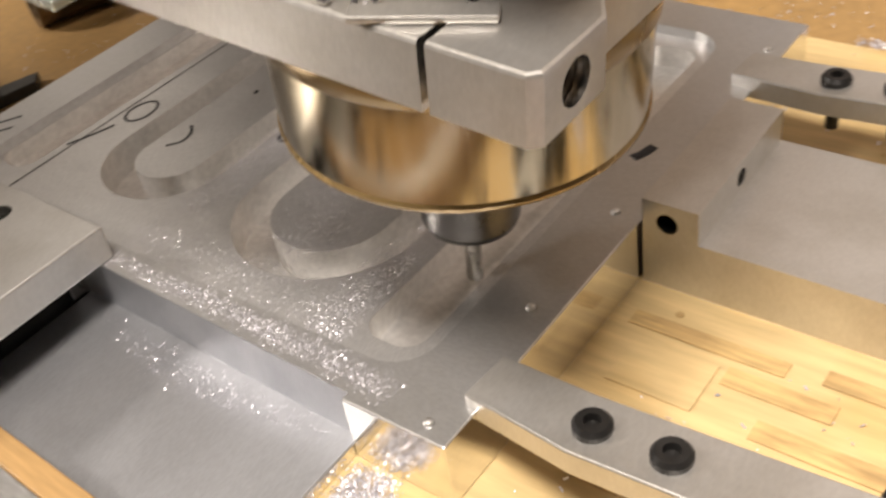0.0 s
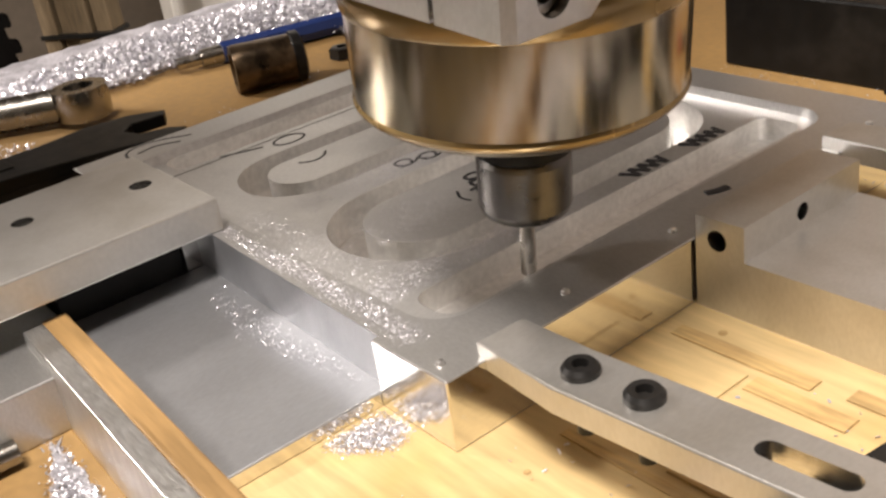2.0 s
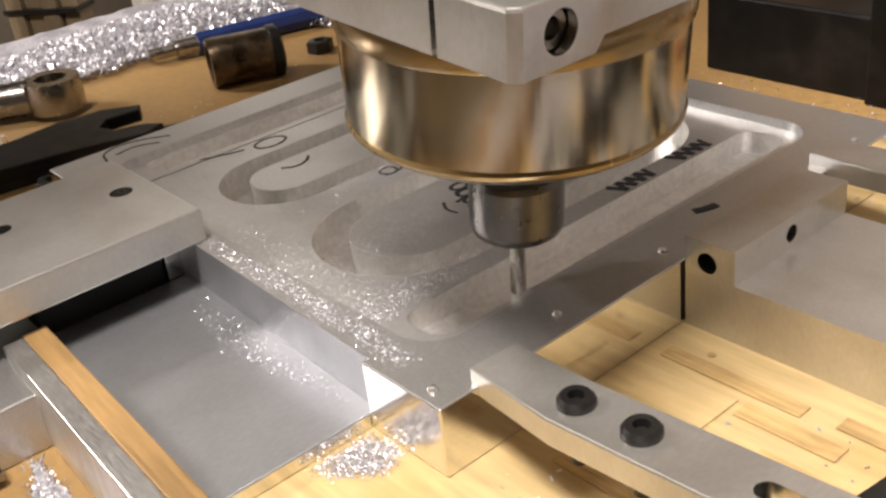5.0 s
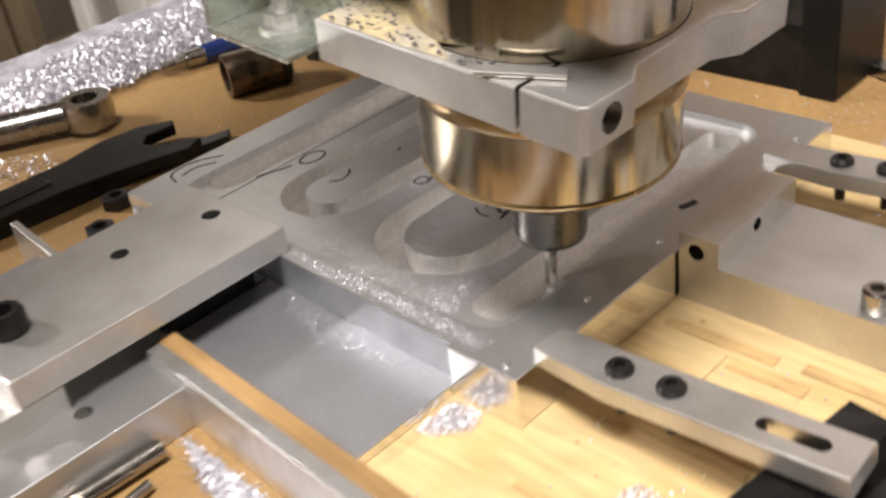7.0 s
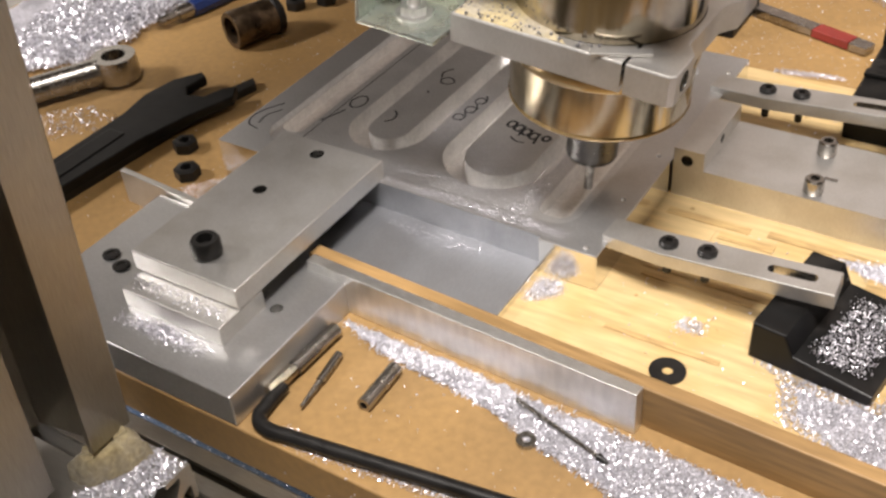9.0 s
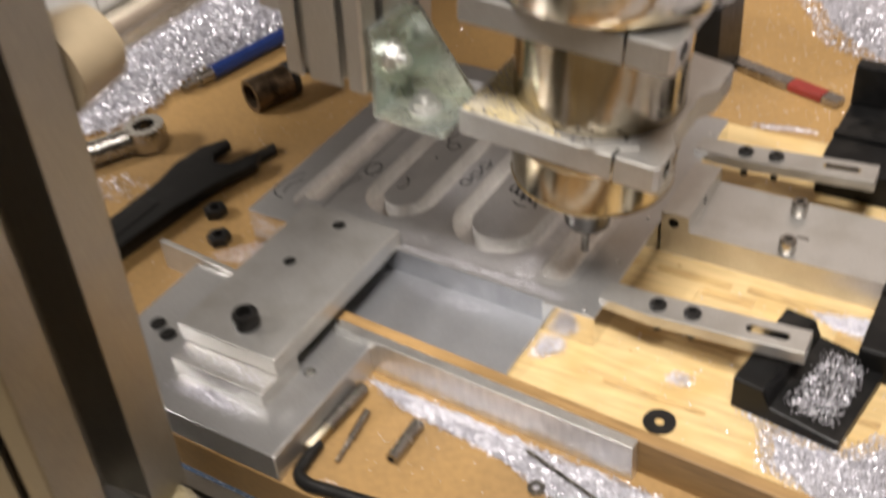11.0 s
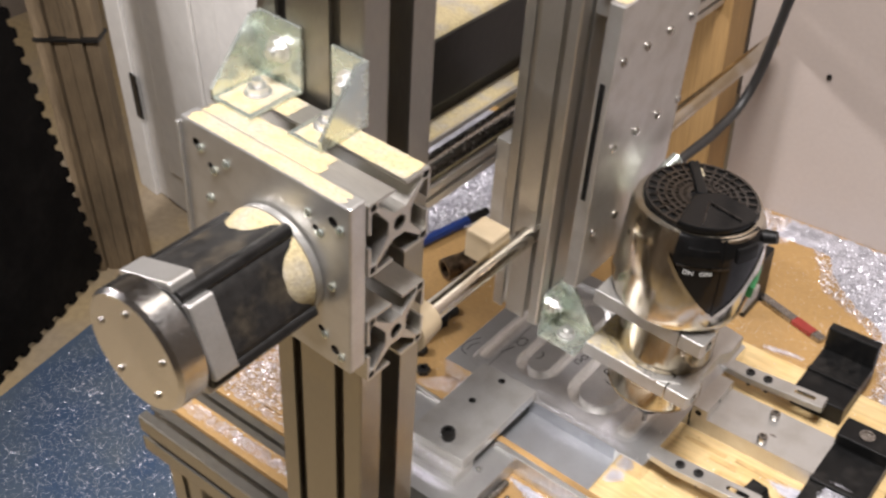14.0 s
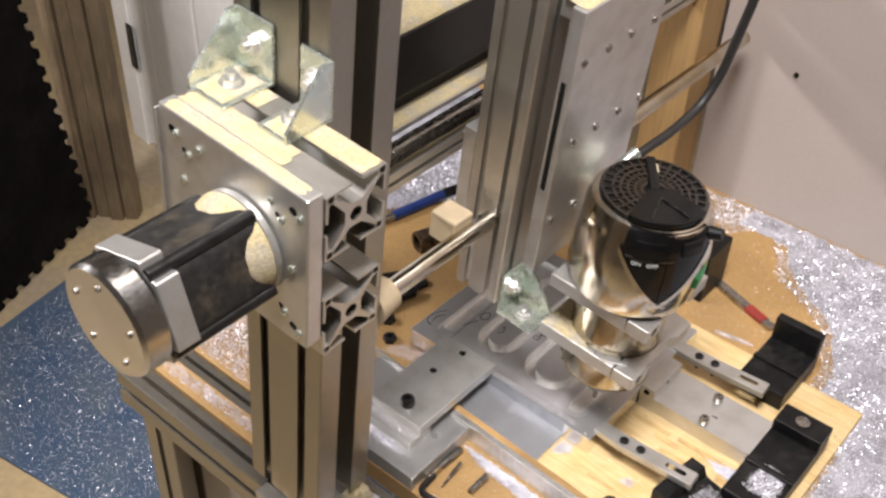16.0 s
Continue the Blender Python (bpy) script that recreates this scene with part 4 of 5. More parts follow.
rd = random.Random(33)
for k in range(26):
    dx, dy, dr_ = rd.uniform(0.012, 0.19), rd.choice((rd.uniform(-0.040, 0.074), rd.uniform(0.135, 0.20))), rd.uniform(0.0005, 0.0012)
    part("dent", lathe(B(), [(dr_, 0.0001), (dr_ * 0.9, 0.0003), (dr_ * 0.4, 0.0004)], (dx, dy, 0.0), 9), MARK, sbm)

# ---- marker strokes on the workpiece ----


def stroke(pts, r=0.0005):
    ob = tube("marker_stroke", [(x, y, z) for x, y, z in pts], r, INK, "", "")
    ob.scale = (1, 1, 0.25)
    ob.location.z = 0.75 * pts[0][2] + 0.00006
    ob.parent = wp
    return ob


ZT = 0.0160


def ring_stroke(cx, cy, rx, ry, r=0.0005, turn=1.0, z=ZT):
    n = 8
    stroke([(cx + rx * math.cos(0.6 + turn * 2 * math.pi * k / n), cy + ry * math.sin(0.6 + turn * 2 * math.pi * k / n), z) for k in range(n + 1)], r)


# finger beside the plate's far edge
ring_stroke(-0.166, 0.063, 0.0042, 0.0062)
stroke([(-0.174, 0.038, ZT), (-0.1705, 0.046, ZT), (-0.168, 0.053, ZT)])
stroke([(-0.172, 0.010, ZT), (-0.172, 0.080, ZT), (-0.172, 0.160, ZT)], 0.00028)
# first finger
stroke([(-0.142, 0.052, ZT), (-0.139, 0.056, ZT), (-0.140, 0.061, ZT), (-0.143, 0.064, ZT)])
stroke([(-0.138, 0.088, ZT), (-0.137, 0.0885, ZT)], 0.0010)
ring_stroke(-0.134, 0.103, 0.0040, 0.0034)
stroke([(-0.139, 0.105, ZT), (-0.141, 0.110, ZT), (-0.138, 0.116, ZT)])
# bridge between the fingers
for k, (gx, gy) in enumerate(((-0.109, 0.073), (-0.107, 0.082), (-0.1065, 0.092))):
    ring_stroke(gx, gy, 0.0026, 0.0030, 0.00055, 0.8)
    stroke([(gx + 0.0026, gy - 0.003, ZT), (gx + 0.003, gy + 0.002, ZT), (gx + 0.0005, gy + 0.006, ZT)], 0.00055)
# second finger: a run of handwriting
for k in range(4):
    gx, gy = -0.080 + 0.0052 * k, 0.079 - 0.0018 * k
    ring_stroke(gx, gy, 0.0021, 0.0030, 0.0007, 0.85)
    stroke([(gx + 0.0024, gy + 0.003, ZT), (gx + 0.0022, gy - 0.001, ZT), (gx + 0.003, gy - 0.0045 - 0.002 * (k % 2), ZT)], 0.0007)
stroke([(-0.075, 0.068, ZT), (-0.070, 0.0655, ZT), (-0.066, 0.066, ZT)], 0.0005)
ring_stroke(-0.0575, 0.074, 0.0020, 0.0022, 0.0008)
stroke([(-0.075, 0.094, ZT), (-0.068, 0.095, ZT), (-0.066, 0.090, ZT)], 0.0006)
# strip beside the narrow groove: broad scribbles
for gx, gy in ((-0.0385, 0.112), (-0.0385, 0.140)):
    for k in range(4):
        stroke([(gx - 0.0030, gy + 0.0042 * k - 0.007, ZT), (gx + 0.0030, gy + 0.0042 * k - 0.004, ZT)], 0.0011)
        stroke([(gx + 0.0030, gy + 0.0042 * k - 0.004, ZT), (gx - 0.0028, gy + 0.0042 * k - 0.003, ZT)], 0.0009)
# low edge by the clamp plate
stroke([(-0.196, 0.013, 0.019), (-0.204, 0.016, 0.019), (-0.206, 0.026, 0.019), (-0.199, 0.040, 0.019)])
stroke([(-0.199, 0.018, 0.019), (-0.200, 0.026, 0.019), (-0.196, 0.034, 0.019)])
stroke([(-0.0075, 0.103, 0.019), (-0.006, 0.106, 0.019), (-0.005, 0.110, 0.019)], 0.0016)

# ---- loose things on the bench ----
LOW = (-0.0035, 0.0050, -0.0050)
rp = solo("roll_pin", rod(B(), (-0.0435, -0.087, 0.0012), (-0.0430, -0.111, 0.0012), 0.0032, seg=24), STEEL, "short steel roll pin lying on the bench", "pin", LOW)
bpy.context.view_layer.update()
cut(rp, [knife(rod(B(), (-0.0435, -0.080, 0.0012), (-0.0430, -0.120, 0.0012), 0.0018, seg=16))])
db = thing("drill_bit", LOW, "thin steel drill bit lying on the bench", "drill bit")
part("shank", rod(B(), (-0.0700, -0.091, 0.0005), (-0.0675, -0.108, 0.0005), 0.0019, seg=16), STEEL, db)
part("flute", rod(B(), (-0.0675, -0.1082, 0.0005), (-0.0655, -0.123, 0.0005), 0.0014, 0.0008, seg=10), STEEL, db)
eb = thing("end_mill", LOW, "shiny steel end mill leaning against the plate", "end mill")
part("shank", rod(B(), (-0.0795, -0.080, 0.0020), (-0.0805, -0.108, 0.0020), 0.0034, seg=18), STEEL, eb)
part("flute", rod(B(), (-0.0805, -0.1082, 0.0020), (-0.0812, -0.124, 0.0020), 0.0030, seg=7), CHROME, eb)
tube("hex_key", [(-0.079, -0.118, 0.0012), (-0.078, -0.130, 0.0012), (-0.0765, -0.1365, 0.0012), (-0.070, -0.1395, 0.0012), (-0.060, -0.1385, 0.0012), (0.012, -0.1285, 0.0012), (0.06, -0.122, 0.0012)], 0.0031, DARK_STEEL, "black hex key lying on the bench", "hex key", Matrix.Translation(LOW))
nd = thing("needle", LOW, "thin steel scriber among the chips", "needle")
part("rod", rod(B(), (0.009, -0.078, 0.0), (0.050, -0.0895, 0.0), 0.0010, seg=12), STEEL, nd)
part("tip", rod(B(), (0.050, -0.0895, 0.0), (0.0545, -0.0907, 0.0), 0.0018, 0.0008, seg=12), DARK_STEEL, nd)


def ring(name, at, ro_, ri_, h, mat, label):
    bm = B()
    seg = 28
    rr = [[bm.verts.new((q * math.cos(2 * math.pi * i / seg), q * math.sin(2 * math.pi * i / seg), z)) for i in range(seg)] for q, z in ((ri_, 0), (ro_, 0), (ro_, h), (ri_, h))]
    for k in range(4):
        for i in range(seg):
            bm.faces.new((rr[k][i], rr[k][(i + 1) % seg], rr[(k + 1) % 4][(i + 1) % seg], rr[(k + 1) % 4][i]))
    bmesh.ops.recalc_face_normals(bm, faces=bm.faces)
    return solo(name, bm, mat, label, "washer", at)


ring("washer", (0.0185, -0.0895, BZ), 0.0040, 0.0018, 0.0018, STEEL, "small steel washer lying on the bench")
ring("washer", (0.0535, -0.0355, 0.0), 0.0075, 0.0022, 0.0008, DARK_STEEL, "flat black washer beside the wooden batten")
solo("metal_strip", box(B(), (0, 0.075), (-0.0016, 0.0016), (BZ, 0.0125), 0.0004), ALU_PLATE, "aluminium strip standing on edge", "metal strip", pose(-0.243, -0.041, 0, 0, 0, -4))

# fork spanner
sp = thing("fork_spanner", pose(-0.268, -0.031, -0.0024) @ Matrix.Diagonal((1.0, 0.84, 0.8, 1)), "black open-ended spanner lying on the bench", "spanner")
pts = [(-0.030, -0.085), (-0.008, -0.085)] + [(0.000, 0.030), (0.006, 0.062), (0.010, 0.078), (0.0165, 0.100), (0.011, 0.112), (0.004, 0.106), (0.000, 0.092), (-0.010, 0.088), (-0.0165, 0.096), (-0.015, 0.114), (-0.021, 0.118), (-0.031, 0.100), (-0.034, 0.076), (-0.030, 0.050), (-0.030, 0.02)]
part("blade", prism(B(), pts, 0.0, 0.007, 0.0008), BLACK, sp)
part("handle_rib", box(B(), (-0.024, -0.012), (-0.080, 0.030), (0.0068, 0.0078), 0.0006), BLACK, sp)
solo("flat_spanner", prism(B(), [(0.0, -0.10), (0.012, -0.10), (0.015, 0.06), (0.020, 0.095), (0.013, 0.10), (0.004, 0.065)], BZ, -0.0026, 0.0005), DARK_STEEL, "dark flat spanner under the open-ended one", "spanner", pose(-0.283, -0.015, 0, 0, 0, -4))
rs = thing("ring_spanner", pose(-0.344, 0.050, BZ, 0, 0, -30), "steel ring spanner lying among chips", "spanner")
part("shaft", rod(B(), (0, -0.010, 0.010), (0, -0.16, 0.009), 0.0085, 0.0075, 20), STEEL, rs)
rr_ = B()
rg_ = [[rr_.verts.new((q * math.cos(2 * math.pi * k / 28), q * math.sin(2 * math.pi * k / 28), z)) for k in range(28)] for q, z in ((0.0075, 0.003), (0.0135, 0.003), (0.0142, 0.0105), (0.0135, 0.018), (0.0075, 0.018))]
for j in range(5):
    for k in range(28):
        rr_.faces.new((rg_[j][k], rg_[j][(k + 1) % 28], rg_[(j + 1) % 5][(k + 1) % 28], rg_[(j + 1) % 5][k]))
bmesh.ops.recalc_face_normals(rr_, faces=rr_.faces)
part("ring", rr_, STEEL, rs)
pen = thing("screwdriver", pose(-0.368, 0.117, -0.001, 0, 0, -12), "blue-handled screwdriver lying on the bench", "screwdriver")
part("handle", rod(B(), (0, 0.022, 0), (0, 0.095, 0), 0.0062, seg=8), BLUE, pen)
part("ferrule", rod(B(), (0, 0.010, 0), (0, 0.022, 0), 0.0050, seg=16), STEEL, pen)
part("tip", rod(B(), (0, -0.004, 0), (0, 0.010, 0), 0.0034, seg=12), STEEL, pen)
part("grip", rod(B(), (0, 0.0952, 0), (0, 0.125, 0), 0.0066, 0.0050, seg=12), BLACK, pen)
cl = thing("collet", pose(-0.306, 0.115, BZ, 0, 0, -20), "oily steel collet lying on its side", "collet")
sv = B()
sr = [[sv.verts.new((q * math.cos(2 * math.pi * k / 28), y, 0.0122 + q * math.sin(2 * math.pi * k / 28))) for k in range(28)] for q, y in ((0.0088, 0), (0.0118, 0), (0.0122, 0.002), (0.0118, 0.030), (0.0105, 0.036), (0.0080, 0.036))]
for j in range(6):
    for k in range(28):
        sv.faces.new((sr[j][k], sr[j][(k + 1) % 28], sr[(j + 1) % 6][(k + 1) % 28], sr[(j + 1) % 6][k]))
bmesh.ops.recalc_face_normals(sv, faces=sv.faces)
part("sleeve", sv, OILY, cl)
part("rim", lathe(B(), [(0.0119, 0.0), (0.0128, 0.0006), (0.0128, 0.0046), (0.0119, 0.0052)], seg=28, m=Matrix.Translation((0, 0.030, 0.0122)) @ Matrix.Rotation(radians(-90), 4, "X")), DARK_STEEL, cl)
for x, y, a in ((-0.245, 0.005, 30), (-0.225, -0.015, -20), (-0.300, 0.175, 10), (-0.285, 0.19, 60)):
    nt_ = thing("hex_nut", pose(x - 0.005, y + 0.004, BZ, 0, 0, a), "dark oily steel nut lying on the bench", "nut", "loose nuts")
    part("nut", lathe(B(), [(0.004, 0), (0.0072, 0.0006), (0.0072, 0.0058), (0.006, 0.0064), (0.0034, 0.0064), (0.0034, 0.002)], seg=6), DARK_STEEL, nt_)
fl = thing("flat_file", pose(-0.052, 0.305, -0.003, 0, 0, -18.5), "dark steel file with a red painted end", "file")
part("blade", box(B(), (-0.06, 0.075), (-0.005, 0.005), (-0.003, 0.002), 0.0006), STEEL, fl)
part("tang", box(B(), (0.0752, 0.100), (-0.0052, 0.0052), (-0.003, 0.0022), 0.0006), RED, fl)
part("end", box(B(), (0.1002, 0.112), (-0.005, 0.005), (-0.003, 0.002), 0.0006), STEEL, fl)

# ---- room beyond ----
dr = thing("door_1", pose(-1.83, 0.755, -0.85, 0, 0, -8), "white panelled door standing behind the bench", "door", kind="structure")
part("leaf", box(B(), (0.035, 0.80), (0, 0.035), (0.01, 2.0), 0.002), WHITE, dr)
for x0, x1, z0, z1 in ((0.13, 0.36, 0.12, 0.9), (0.46, 0.70, 0.12, 0.9), (0.13, 0.36, 1.02, 1.9), (0.46, 0.70, 1.02, 1.9)):
    part("panel", box(B(), (x0, x1), (-0.008, -0.0005), (z0, z1), 0.006), WHITE, dr)
part("frame", box(B(), (-0.05, 0.03), (-0.01, 0.05), (0.0, 2.06), 0.003), WHITE, dr)
part("hinge", box(B(), (0.024, 0.050), (-0.016, -0.0105), (0.24, 0.36), 0.001), DARK_STEEL, dr, "dark steel hinge")
tb = thing("timber_bundle", pose(-1.66, 0.44, -0.85, 0, 0, 35), "bundle of upright timber strips tied with wire", "timber")
for i in range(4):
    part("strip", box(B(), (0.034 * i, 0.034 * i + 0.030), (0.008 * (i % 2), 0.04 + 0.008 * (i % 2)), (0, 1.9), 0.002), TIMBER, tb)
part("wire", box(B(), (-0.003, 0.136), (-0.004, 0.054), (0.60, 0.608), 0.001), DARK_STEEL, tb)


def mat_edge(p0, p1, pitch=0.045, out=0.016):
    """An interlocking mat edge: dovetail teeth along the line from p0 to p1."""
    d = Vector((p1[0] - p0[0], p1[1] - p0[1]))
    n = max(1, round(d.length / pitch))
    u = d / n
    q = Vector((u.y, -u.x)).normalized() * out
    pts_ = []
    for k in range(n):
        o = Vector(p0) + u * k
        for a_, h_ in ((0.0, 0), (0.30, 0), (0.22, 0.75), (0.34, 1), (0.66, 1), (0.78, 0.75), (0.70, 0)):
            pts_.append(tuple(o + u * a_ + q * h_))
    return pts_


pts = mat_edge((-1.10, 0.02), (0.0, 0.02)) + mat_edge((0.0, 0.02), (-0.16, 1.25)) + [(-0.16, 1.25), (-1.10, 1.25)]
solo("foam_mat", prism(B(), pts, -0.008, 0.008, 0, Matrix.Rotation(radians(90), 4, "X")), FOAM, "black interlocking foam mat with toothed edges standing upright", "foam mat", pose(-1.640, 0.440, -0.85, 0, 0, 112))
hole = rod(B(), (-0.056, 0.4535, 0.177), (-0.056, 0.4552, 0.177), 0.003, seg=16)
solo("wall_plug", hole, DARK_STEEL, "small dark screw hole in the wall board", "screw hole")
sk = box(B(), (-1.80, -0.15), (0.80, 0.82), (-0.85, -0.72), 0.002)
solo("baseboard", sk, WHITE, "grey-white baseboard", "baseboard", kind="structure")

# ---- chips ----


def inside(px, py, poly):
    c = np.zeros(len(px), bool)
    n = len(poly)
    for i in range(n):
        (x0, y0), (x1, y1) = poly[i], poly[(i + 1) % n]
        k = ((y0 > py) != (y1 > py)) & (px < (x1 - x0) * (py - y0) / ((y1 - y0) or 1e-9) + x0)
        c ^= k
    return c


def chips(name, label, spots, seed=3):
    """Curled flakes: (outline, base height, heap height, flakes, size) for every spot."""
    rng = np.random.default_rng(seed)
    vs, fs, base = [], [], 0
    for poly, z, heap, count, size in spots:
        p = np.array(poly)
        lo, hi = p.min(0), p.max(0)
        xy = rng.uniform(lo, hi, (count * 4, 2))
        xy = xy[inside(xy[:, 0], xy[:, 1], poly)][:count]
        xy = xy + rng.normal(0, 0.0012, xy.shape)
        c = p.mean(0)
        d = np.linalg.norm((xy - c) / ((hi - lo) / 2), axis=1)
        lump = 0.5 + 0.5 * np.sin(xy[:, 0] * 170 + 2 * np.sin(xy[:, 1] * 130)) * np.sin(xy[:, 1] * 150)
        keep = rng.uniform(0, 1, len(xy)) < np.clip(1.7 - 1.05 * d + 0.5 * (lump - 0.5), 0.03, 1)
        xy, d, lump = xy[keep], d[keep], lump[keep]
        n = len(xy)
        h = heap * np.clip(1 - d, 0, 1) * (0.5 + 0.5 * lump) * rng.uniform(0.4, 1, n) + size * 0.25
        ang, tilt, s = rng.uniform(0, 2 * np.pi, n), rng.normal(0, 0.55, (n, 2)), size * rng.uniform(0.5, 1.5, n)
        u = np.stack([np.cos(ang), np.sin(ang), tilt[:, 0]], 1)
        v = np.stack([-np.sin(ang), np.cos(ang), tilt[:, 1]], 1)
        o = np.stack([xy[:, 0], xy[:, 1], z + h], 1)
        quad = np.stack([o - u * s[:, None] * 0.5 - v * s[:, None] * 0.22, o + u * s[:, None] * 0.5 - v * s[:, None] * 0.22, o + u * s[:, None] * 0.45 + v * s[:, None] * 0.25, o - u * s[:, None] * 0.5 + v * s[:, None] * 0.22], 1)
        quad[:, 2, 2] += s * 0.2
        quad[:, :, 2] = np.maximum(quad[:, :, 2], z + 0.00004)
        vs.append(quad.reshape(-1, 3))
        fs.append(np.arange(4 * n).reshape(n, 4) + base)
        base += 4 * n
    me = bpy.data.meshes.new(name)
    v, f = np.concatenate(vs), np.concatenate(fs)
    me.vertices.add(len(v))
    me.vertices.foreach_set("co", v.ravel())
    me.loops.add(f.size)
    me.loops.foreach_set("vertex_index", f.ravel())
    me.polygons.add(len(f))
    me.polygons.foreach_set("loop_start", np.arange(0, f.size, 4))
    me.update(calc_edges=True)
    me.materials.append(CHIP)
    return tagged(new(name, me), label, "metal chips", kind="stuff")


CHIPBED = material("packed_fine_chips", (0.50, 0.49, 0.53), 0.55, 0.45, 0.35, 900, 1.0, patch=60)


def chip_bed(poly, z, h, seed):
    """A low bed of packed chips under the loose ones."""
    rnd = random.Random(seed)
    bm = B()
    out = []
    for i, p in enumerate(poly):
        q = poly[(i + 1) % len(poly)]
        n = max(2, int(math.hypot(q[0] - p[0], q[1] - p[1]) / 0.006))
        nx, ny = q[1] - p[1], p[0] - q[0]
        ln = math.hypot(nx, ny) or 1
        for k in range(n):
            o = rnd.uniform(-0.0035, 0.0015)
            out.append((p[0] + (q[0] - p[0]) * k / n + nx / ln * o, p[1] + (q[1] - p[1]) * k / n + ny / ln * o))
    prism(bm, out, z - 0.0005, z + h)
    return solo("chip_bed", bm, CHIPBED, "packed layer of fine aluminium chips on the bench", "metal chips", kind="stuff")


chip_bed([(-0.086, -0.0660), (-0.010, -0.0695), (0.056, -0.0725), (0.20, -0.078), (0.20, -0.128), (0.10, -0.118), (0.064, -0.098), (0.046, -0.092), (0.012, -0.085), (-0.010, -0.0785), (-0.05, -0.0725)], BZ, 0.0005, 1)
chip_bed([(-0.060, 0.412), (0.0, 0.412), (0.035, 0.360), (0.10, 0.315), (0.130, 0.255), (0.130, 0.176), (0.178, 0.155), (0.182, 0.02), (0.60, 0.01), (0.60, 0.452), (-0.06, 0.452)], BZ, 0.0005, 2)
chip_bed([(-0.495, -0.02), (-0.46, -0.022), (-0.385, 0.060), (-0.385, 0.145), (-0.355, 0.20), (-0.310, 0.235), (-0.31, 0.44), (-0.495, 0.44)], BZ, 0.0022, 3)
chip_bed([(0.098, -0.022), (0.106, -0.040), (0.150, -0.053), (0.24, -0.053), (0.24, 0.02), (0.175, 0.02), (0.135, -0.018)], 0.0, 0.0005, 4)
chips("metal_chips", "bright aluminium chips heaped on the bench beside the bar", [
    ([(-0.090, -0.066), (0.060, -0.070), (0.20, -0.075), (0.20, -0.135), (0.10, -0.125), (0.062, -0.100), (0.045, -0.094), (0.015, -0.088), (-0.005, -0.080), (-0.05, -0.073)], BZ, 0.002, 41400, 0.00079),
    ([(-0.088, -0.0655), (-0.050, -0.0672), (-0.010, -0.0690), (0.012, -0.082), (-0.020, -0.0785), (-0.060, -0.0745)], BZ, 0.002, 10400, 0.00073),
    ([(0.0, -0.070), (0.056, -0.0725), (0.060, -0.095), (0.048, -0.094), (0.016, -0.088)], BZ, 0.002, 10400, 0.00073),
    ([(-0.072, -0.1365), (-0.068, -0.128), (-0.03, -0.131), (0.01, -0.126), (0.06, -0.118), (0.06, -0.121), (0.0, -0.129)], BZ, 0.001, 4140, 0.00065),
    ([(0.02, -0.145), (0.1, -0.145), (0.09, -0.128), (0.03, -0.134)], BZ, 0.001, 3218, 0.00065)])
chips("metal_chips", "bright aluminium chips round the black clamp bases", [
    ([(0.080, -0.012), (0.094, -0.020), (0.100, -0.040), (0.150, -0.055), (0.24, -0.055), (0.24, 0.03), (0.17, 0.03), (0.13, -0.015)], 0.0, 0.002, 29898, 0.00079),
    ([(0.090, 0.066), (0.122, 0.050), (0.135, 0.066), (0.12, 0.070)], 0.0, 0.001, 6898, 0.00070),
    ([(0.100, -0.010), (0.124, -0.014), (0.128, 0.030), (0.110, 0.030)], 0.010, 0.001, 2300, 0.00057),
    ([(0.134, 0.045), (0.164, 0.042), (0.160, 0.078), (0.138, 0.080)], 0.018, 0.001, 4140, 0.00070),
    ([(0.045, -0.012), (0.058, -0.010), (0.058, -0.002), (0.047, -0.002)], 0.0, 0.0005, 736, 0.00057),
    ([(0.01, 0.226), (0.05, 0.234), (0.05, 0.238), (0.01, 0.230)], BZ, 0.0006, 1196, 0.00057)], 4)
chips("metal_chips", "aluminium chips spread over the bench towards the wall", [
    ([(-0.090, 0.400), (-0.020, 0.420), (0.02, 0.350), (0.09, 0.310), (0.118, 0.250), (0.120, 0.170), (0.172, 0.150), (0.176, 0.02), (0.60, 0.0), (0.60, 0.452), (-0.10, 0.452)], BZ, 0.002, 120000, 0.00125),
    ([(-0.150, 0.410), (-0.06, 0.385), (-0.02, 0.45), (-0.15, 0.45)], BZ, 0.001, 3449, 0.00119)], 5)
chips("metal_chips", "deep heap of bright aluminium chips beside the tools", [
    ([(-0.492, -0.02), (-0.46, -0.03), (-0.375, 0.060), (-0.375, 0.150), (-0.345, 0.20), (-0.300, 0.235), (-0.30, 0.44), (-0.492, 0.44)], BZ, 0.016, 90000, 0.0015),
    ([(-0.40, -0.10), (-0.35, -0.05), (-0.30, 0.02), (-0.335, 0.02), (-0.40, -0.04)], BZ, 0.001, 1150, 0.00119)], 6)
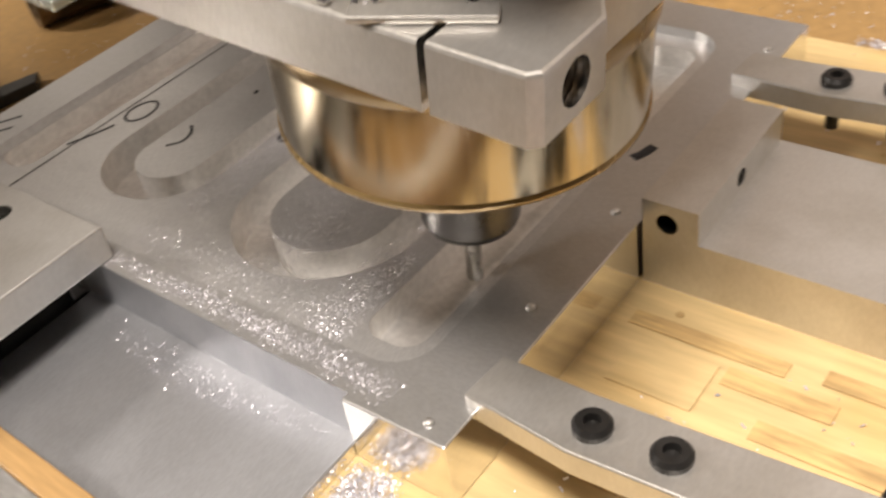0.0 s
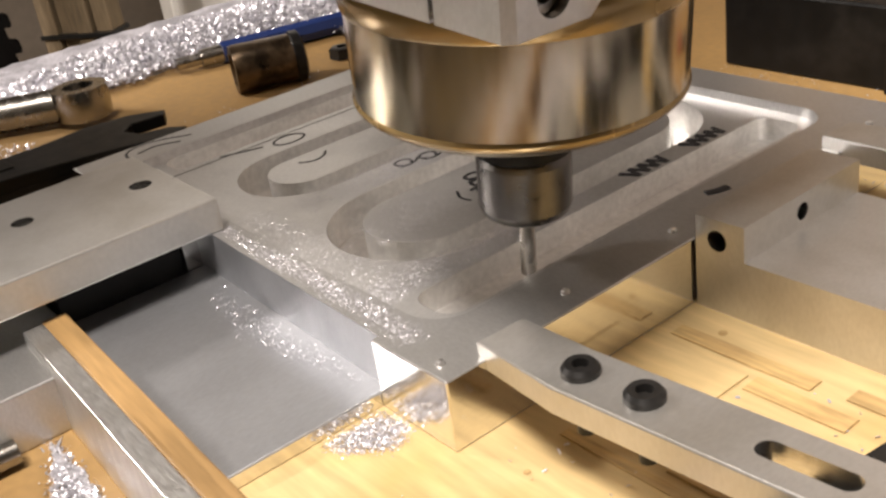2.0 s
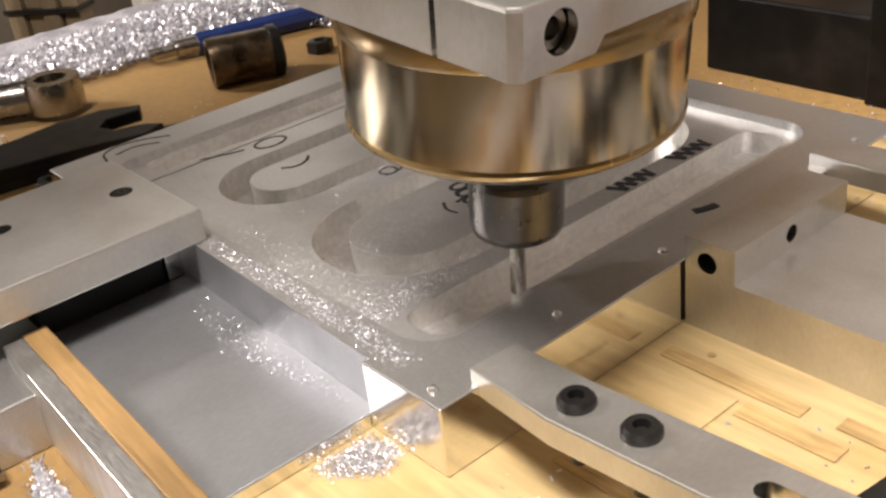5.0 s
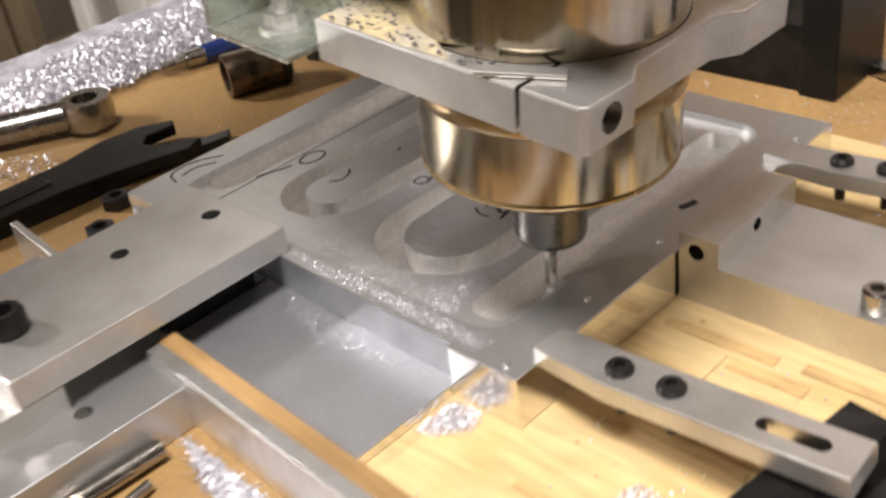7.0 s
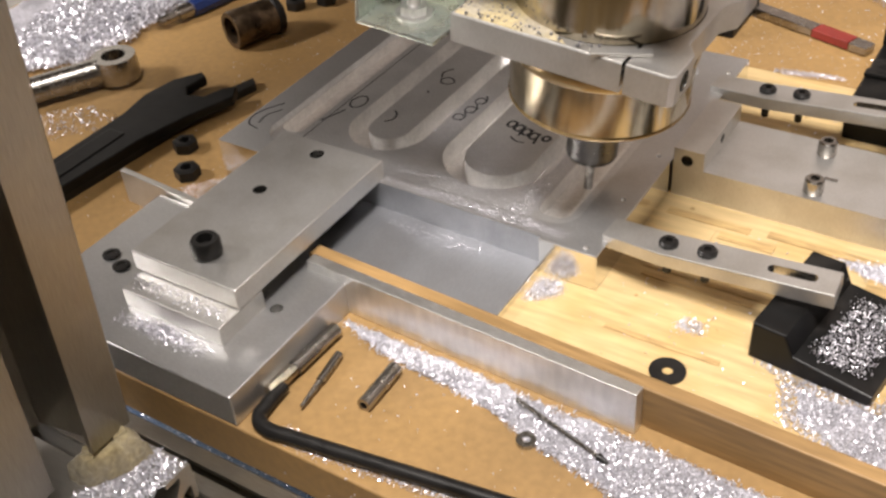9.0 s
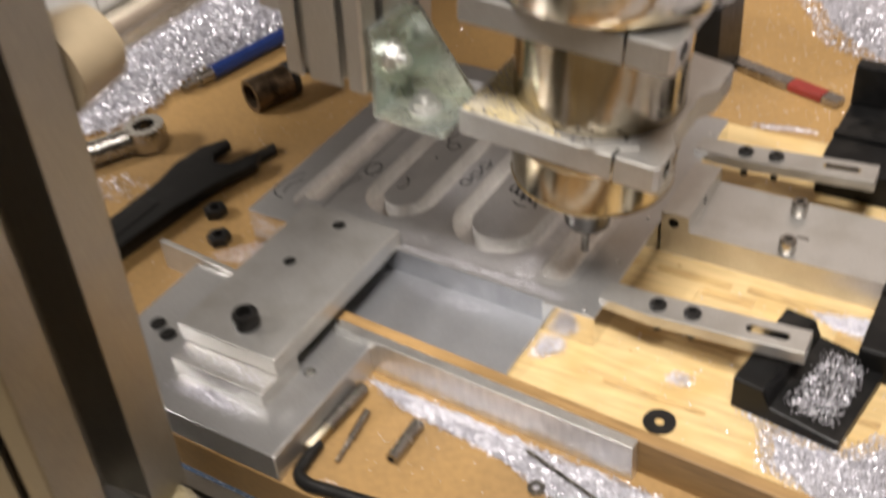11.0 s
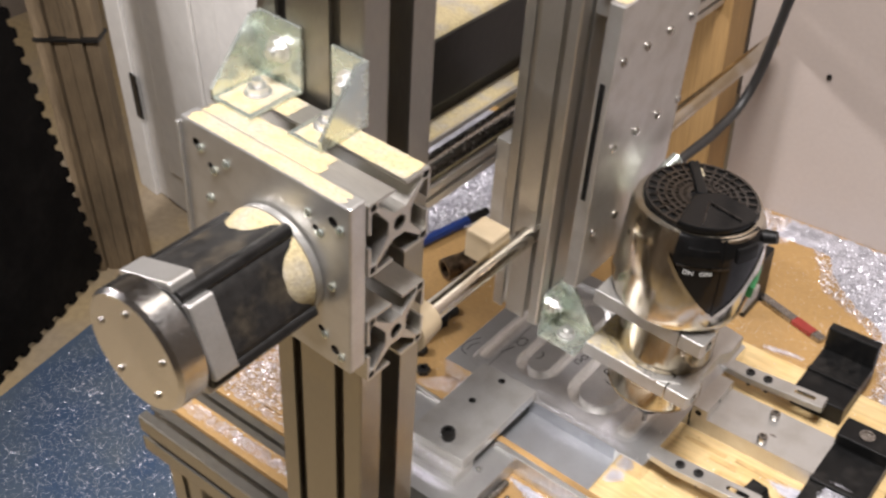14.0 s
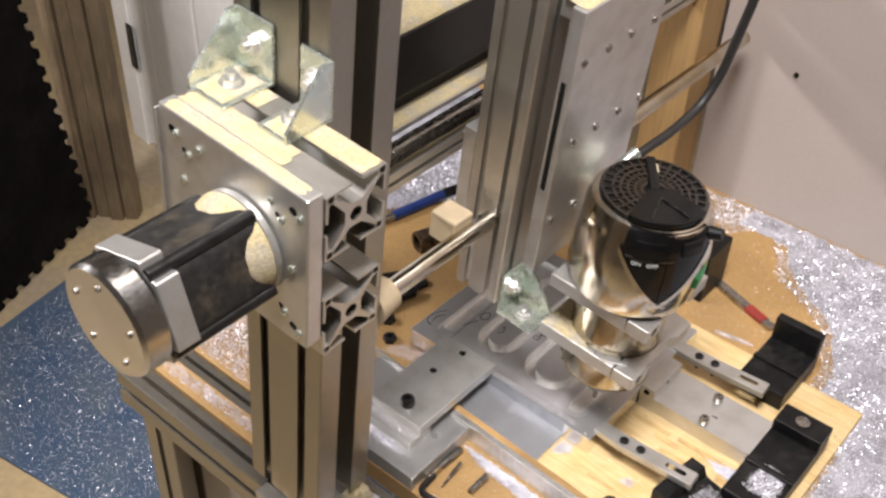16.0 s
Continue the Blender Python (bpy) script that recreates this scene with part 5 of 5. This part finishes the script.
chips("metal_chips", "fine chips and shavings scattered on the workpiece", [
    ([(-0.118, 0.0028), (-0.025, 0.0008), (-0.012, -0.001), (-0.012, 0.0075), (-0.118, 0.0075)], 0.019, 0.0004, 5168, 0.00026),
    ([(-0.118, 0.009), (-0.036, 0.009), (-0.036, 0.027), (-0.118, 0.027)], 0.0160, 0.0004, 3536, 0.00024),
    ([(-0.052, 0.010), (-0.035, 0.010), (-0.035, 0.090), (-0.043, 0.090)], 0.0160, 0.0004, 5440, 0.00026),
    ([(-0.087, 0.030), (-0.056, 0.030), (-0.056, 0.065), (-0.087, 0.065)], 0.0160, 0.0004, 3536, 0.00024),
    ([(-0.116, 0.03), (-0.101, 0.03), (-0.101, 0.10), (-0.116, 0.10)], 0.0160, 0.0003, 4128, 0.00027),
    ([(-0.112, -0.0025), (-0.05, -0.004), (-0.024, -0.0045), (-0.03, -0.0065), (-0.070, -0.014), (-0.088, -0.013)], 0.0044, 0.001, 1100, 0.00032),
    ([(-0.0195, -0.024), (-0.013, -0.021), (-0.005, -0.012), (-0.008, -0.0055), (-0.0195, -0.0055)], 0.0, 0.001, 4472, 0.00038),
    ([(-0.165, -0.128), (-0.112, -0.126), (-0.112, -0.1165), (-0.165, -0.1165)], 0.009, 0.0010, 3000, 0.0009),
    ([(-0.165, -0.113), (-0.110, -0.113), (-0.110, -0.104), (-0.165, -0.104)], 0.019, 0.0004, 700, 0.0007),
    ([(-0.235, -0.03), (-0.195, -0.02), (-0.170, 0.003), (-0.205, 0.003)], BZ, 0.001, 3435, 0.00041)], 7)
chips("metal_chips", "chips strewn along the bench front and rails", [
    ([(-0.38, -0.193), (-0.21, -0.188), (-0.21, -0.178), (-0.37, -0.178)], -0.004, 0.002, 2400, 0.0009),
    ([(-0.492, -0.148), (-0.25, -0.148), (-0.25, -0.10), (-0.42, -0.02), (-0.492, 0.0)], BZ, 0.004, 22000, 0.00105),
    ([(-0.120, -0.163), (-0.093, -0.162), (-0.093, -0.228), (-0.120, -0.228)], -0.0073, 0.003, 9000, 0.0010),
    ([(-0.088, -0.160), (0.10, -0.160), (0.10, -0.183), (-0.088, -0.183)], -0.040, 0.001, 3500, 0.0010)], 8)
chips("metal_chips", "single bright chips scattered over the plywood", [
    ([(-0.12, 0.22), (0.10, 0.22), (0.20, 0.12), (0.30, 0.20), (0.10, 0.40), (-0.12, 0.44)], BZ, 0.0, 2600, 0.0008),
    ([(0.0, -0.044), (0.20, -0.044), (0.20, 0.068), (0.03, 0.068)], 0.0, 0.0, 299, 0.00086),
    ([(0.0, 0.12), (0.20, 0.12), (0.20, 0.21), (0.0, 0.21)], 0.0, 0.0, 184, 0.00086),
    ([(-0.06, -0.15), (0.30, -0.15), (0.30, -0.07), (-0.06, -0.07)], BZ, 0.0, 368, 0.00079),
    ([(-0.30, -0.09), (-0.212, -0.09), (-0.212, 0.30), (-0.30, 0.30)], BZ, 0.0, 322, 0.00073)], 10)
chips("floor_chips", "metal chips sprinkled over the blue carpet", [
    ([(-1.40, -0.145), (-0.30, 0.05), (-0.35, 0.60), (-1.50, 0.44)], -0.844, 0.0, 26000, 0.0019),
    ([(-1.60, -0.6), (-0.5, -0.6), (-0.5, -0.02), (-1.38, -0.17), (-1.60, 0.1)], -0.85, 0.0, 3500, 0.0017)], 11)
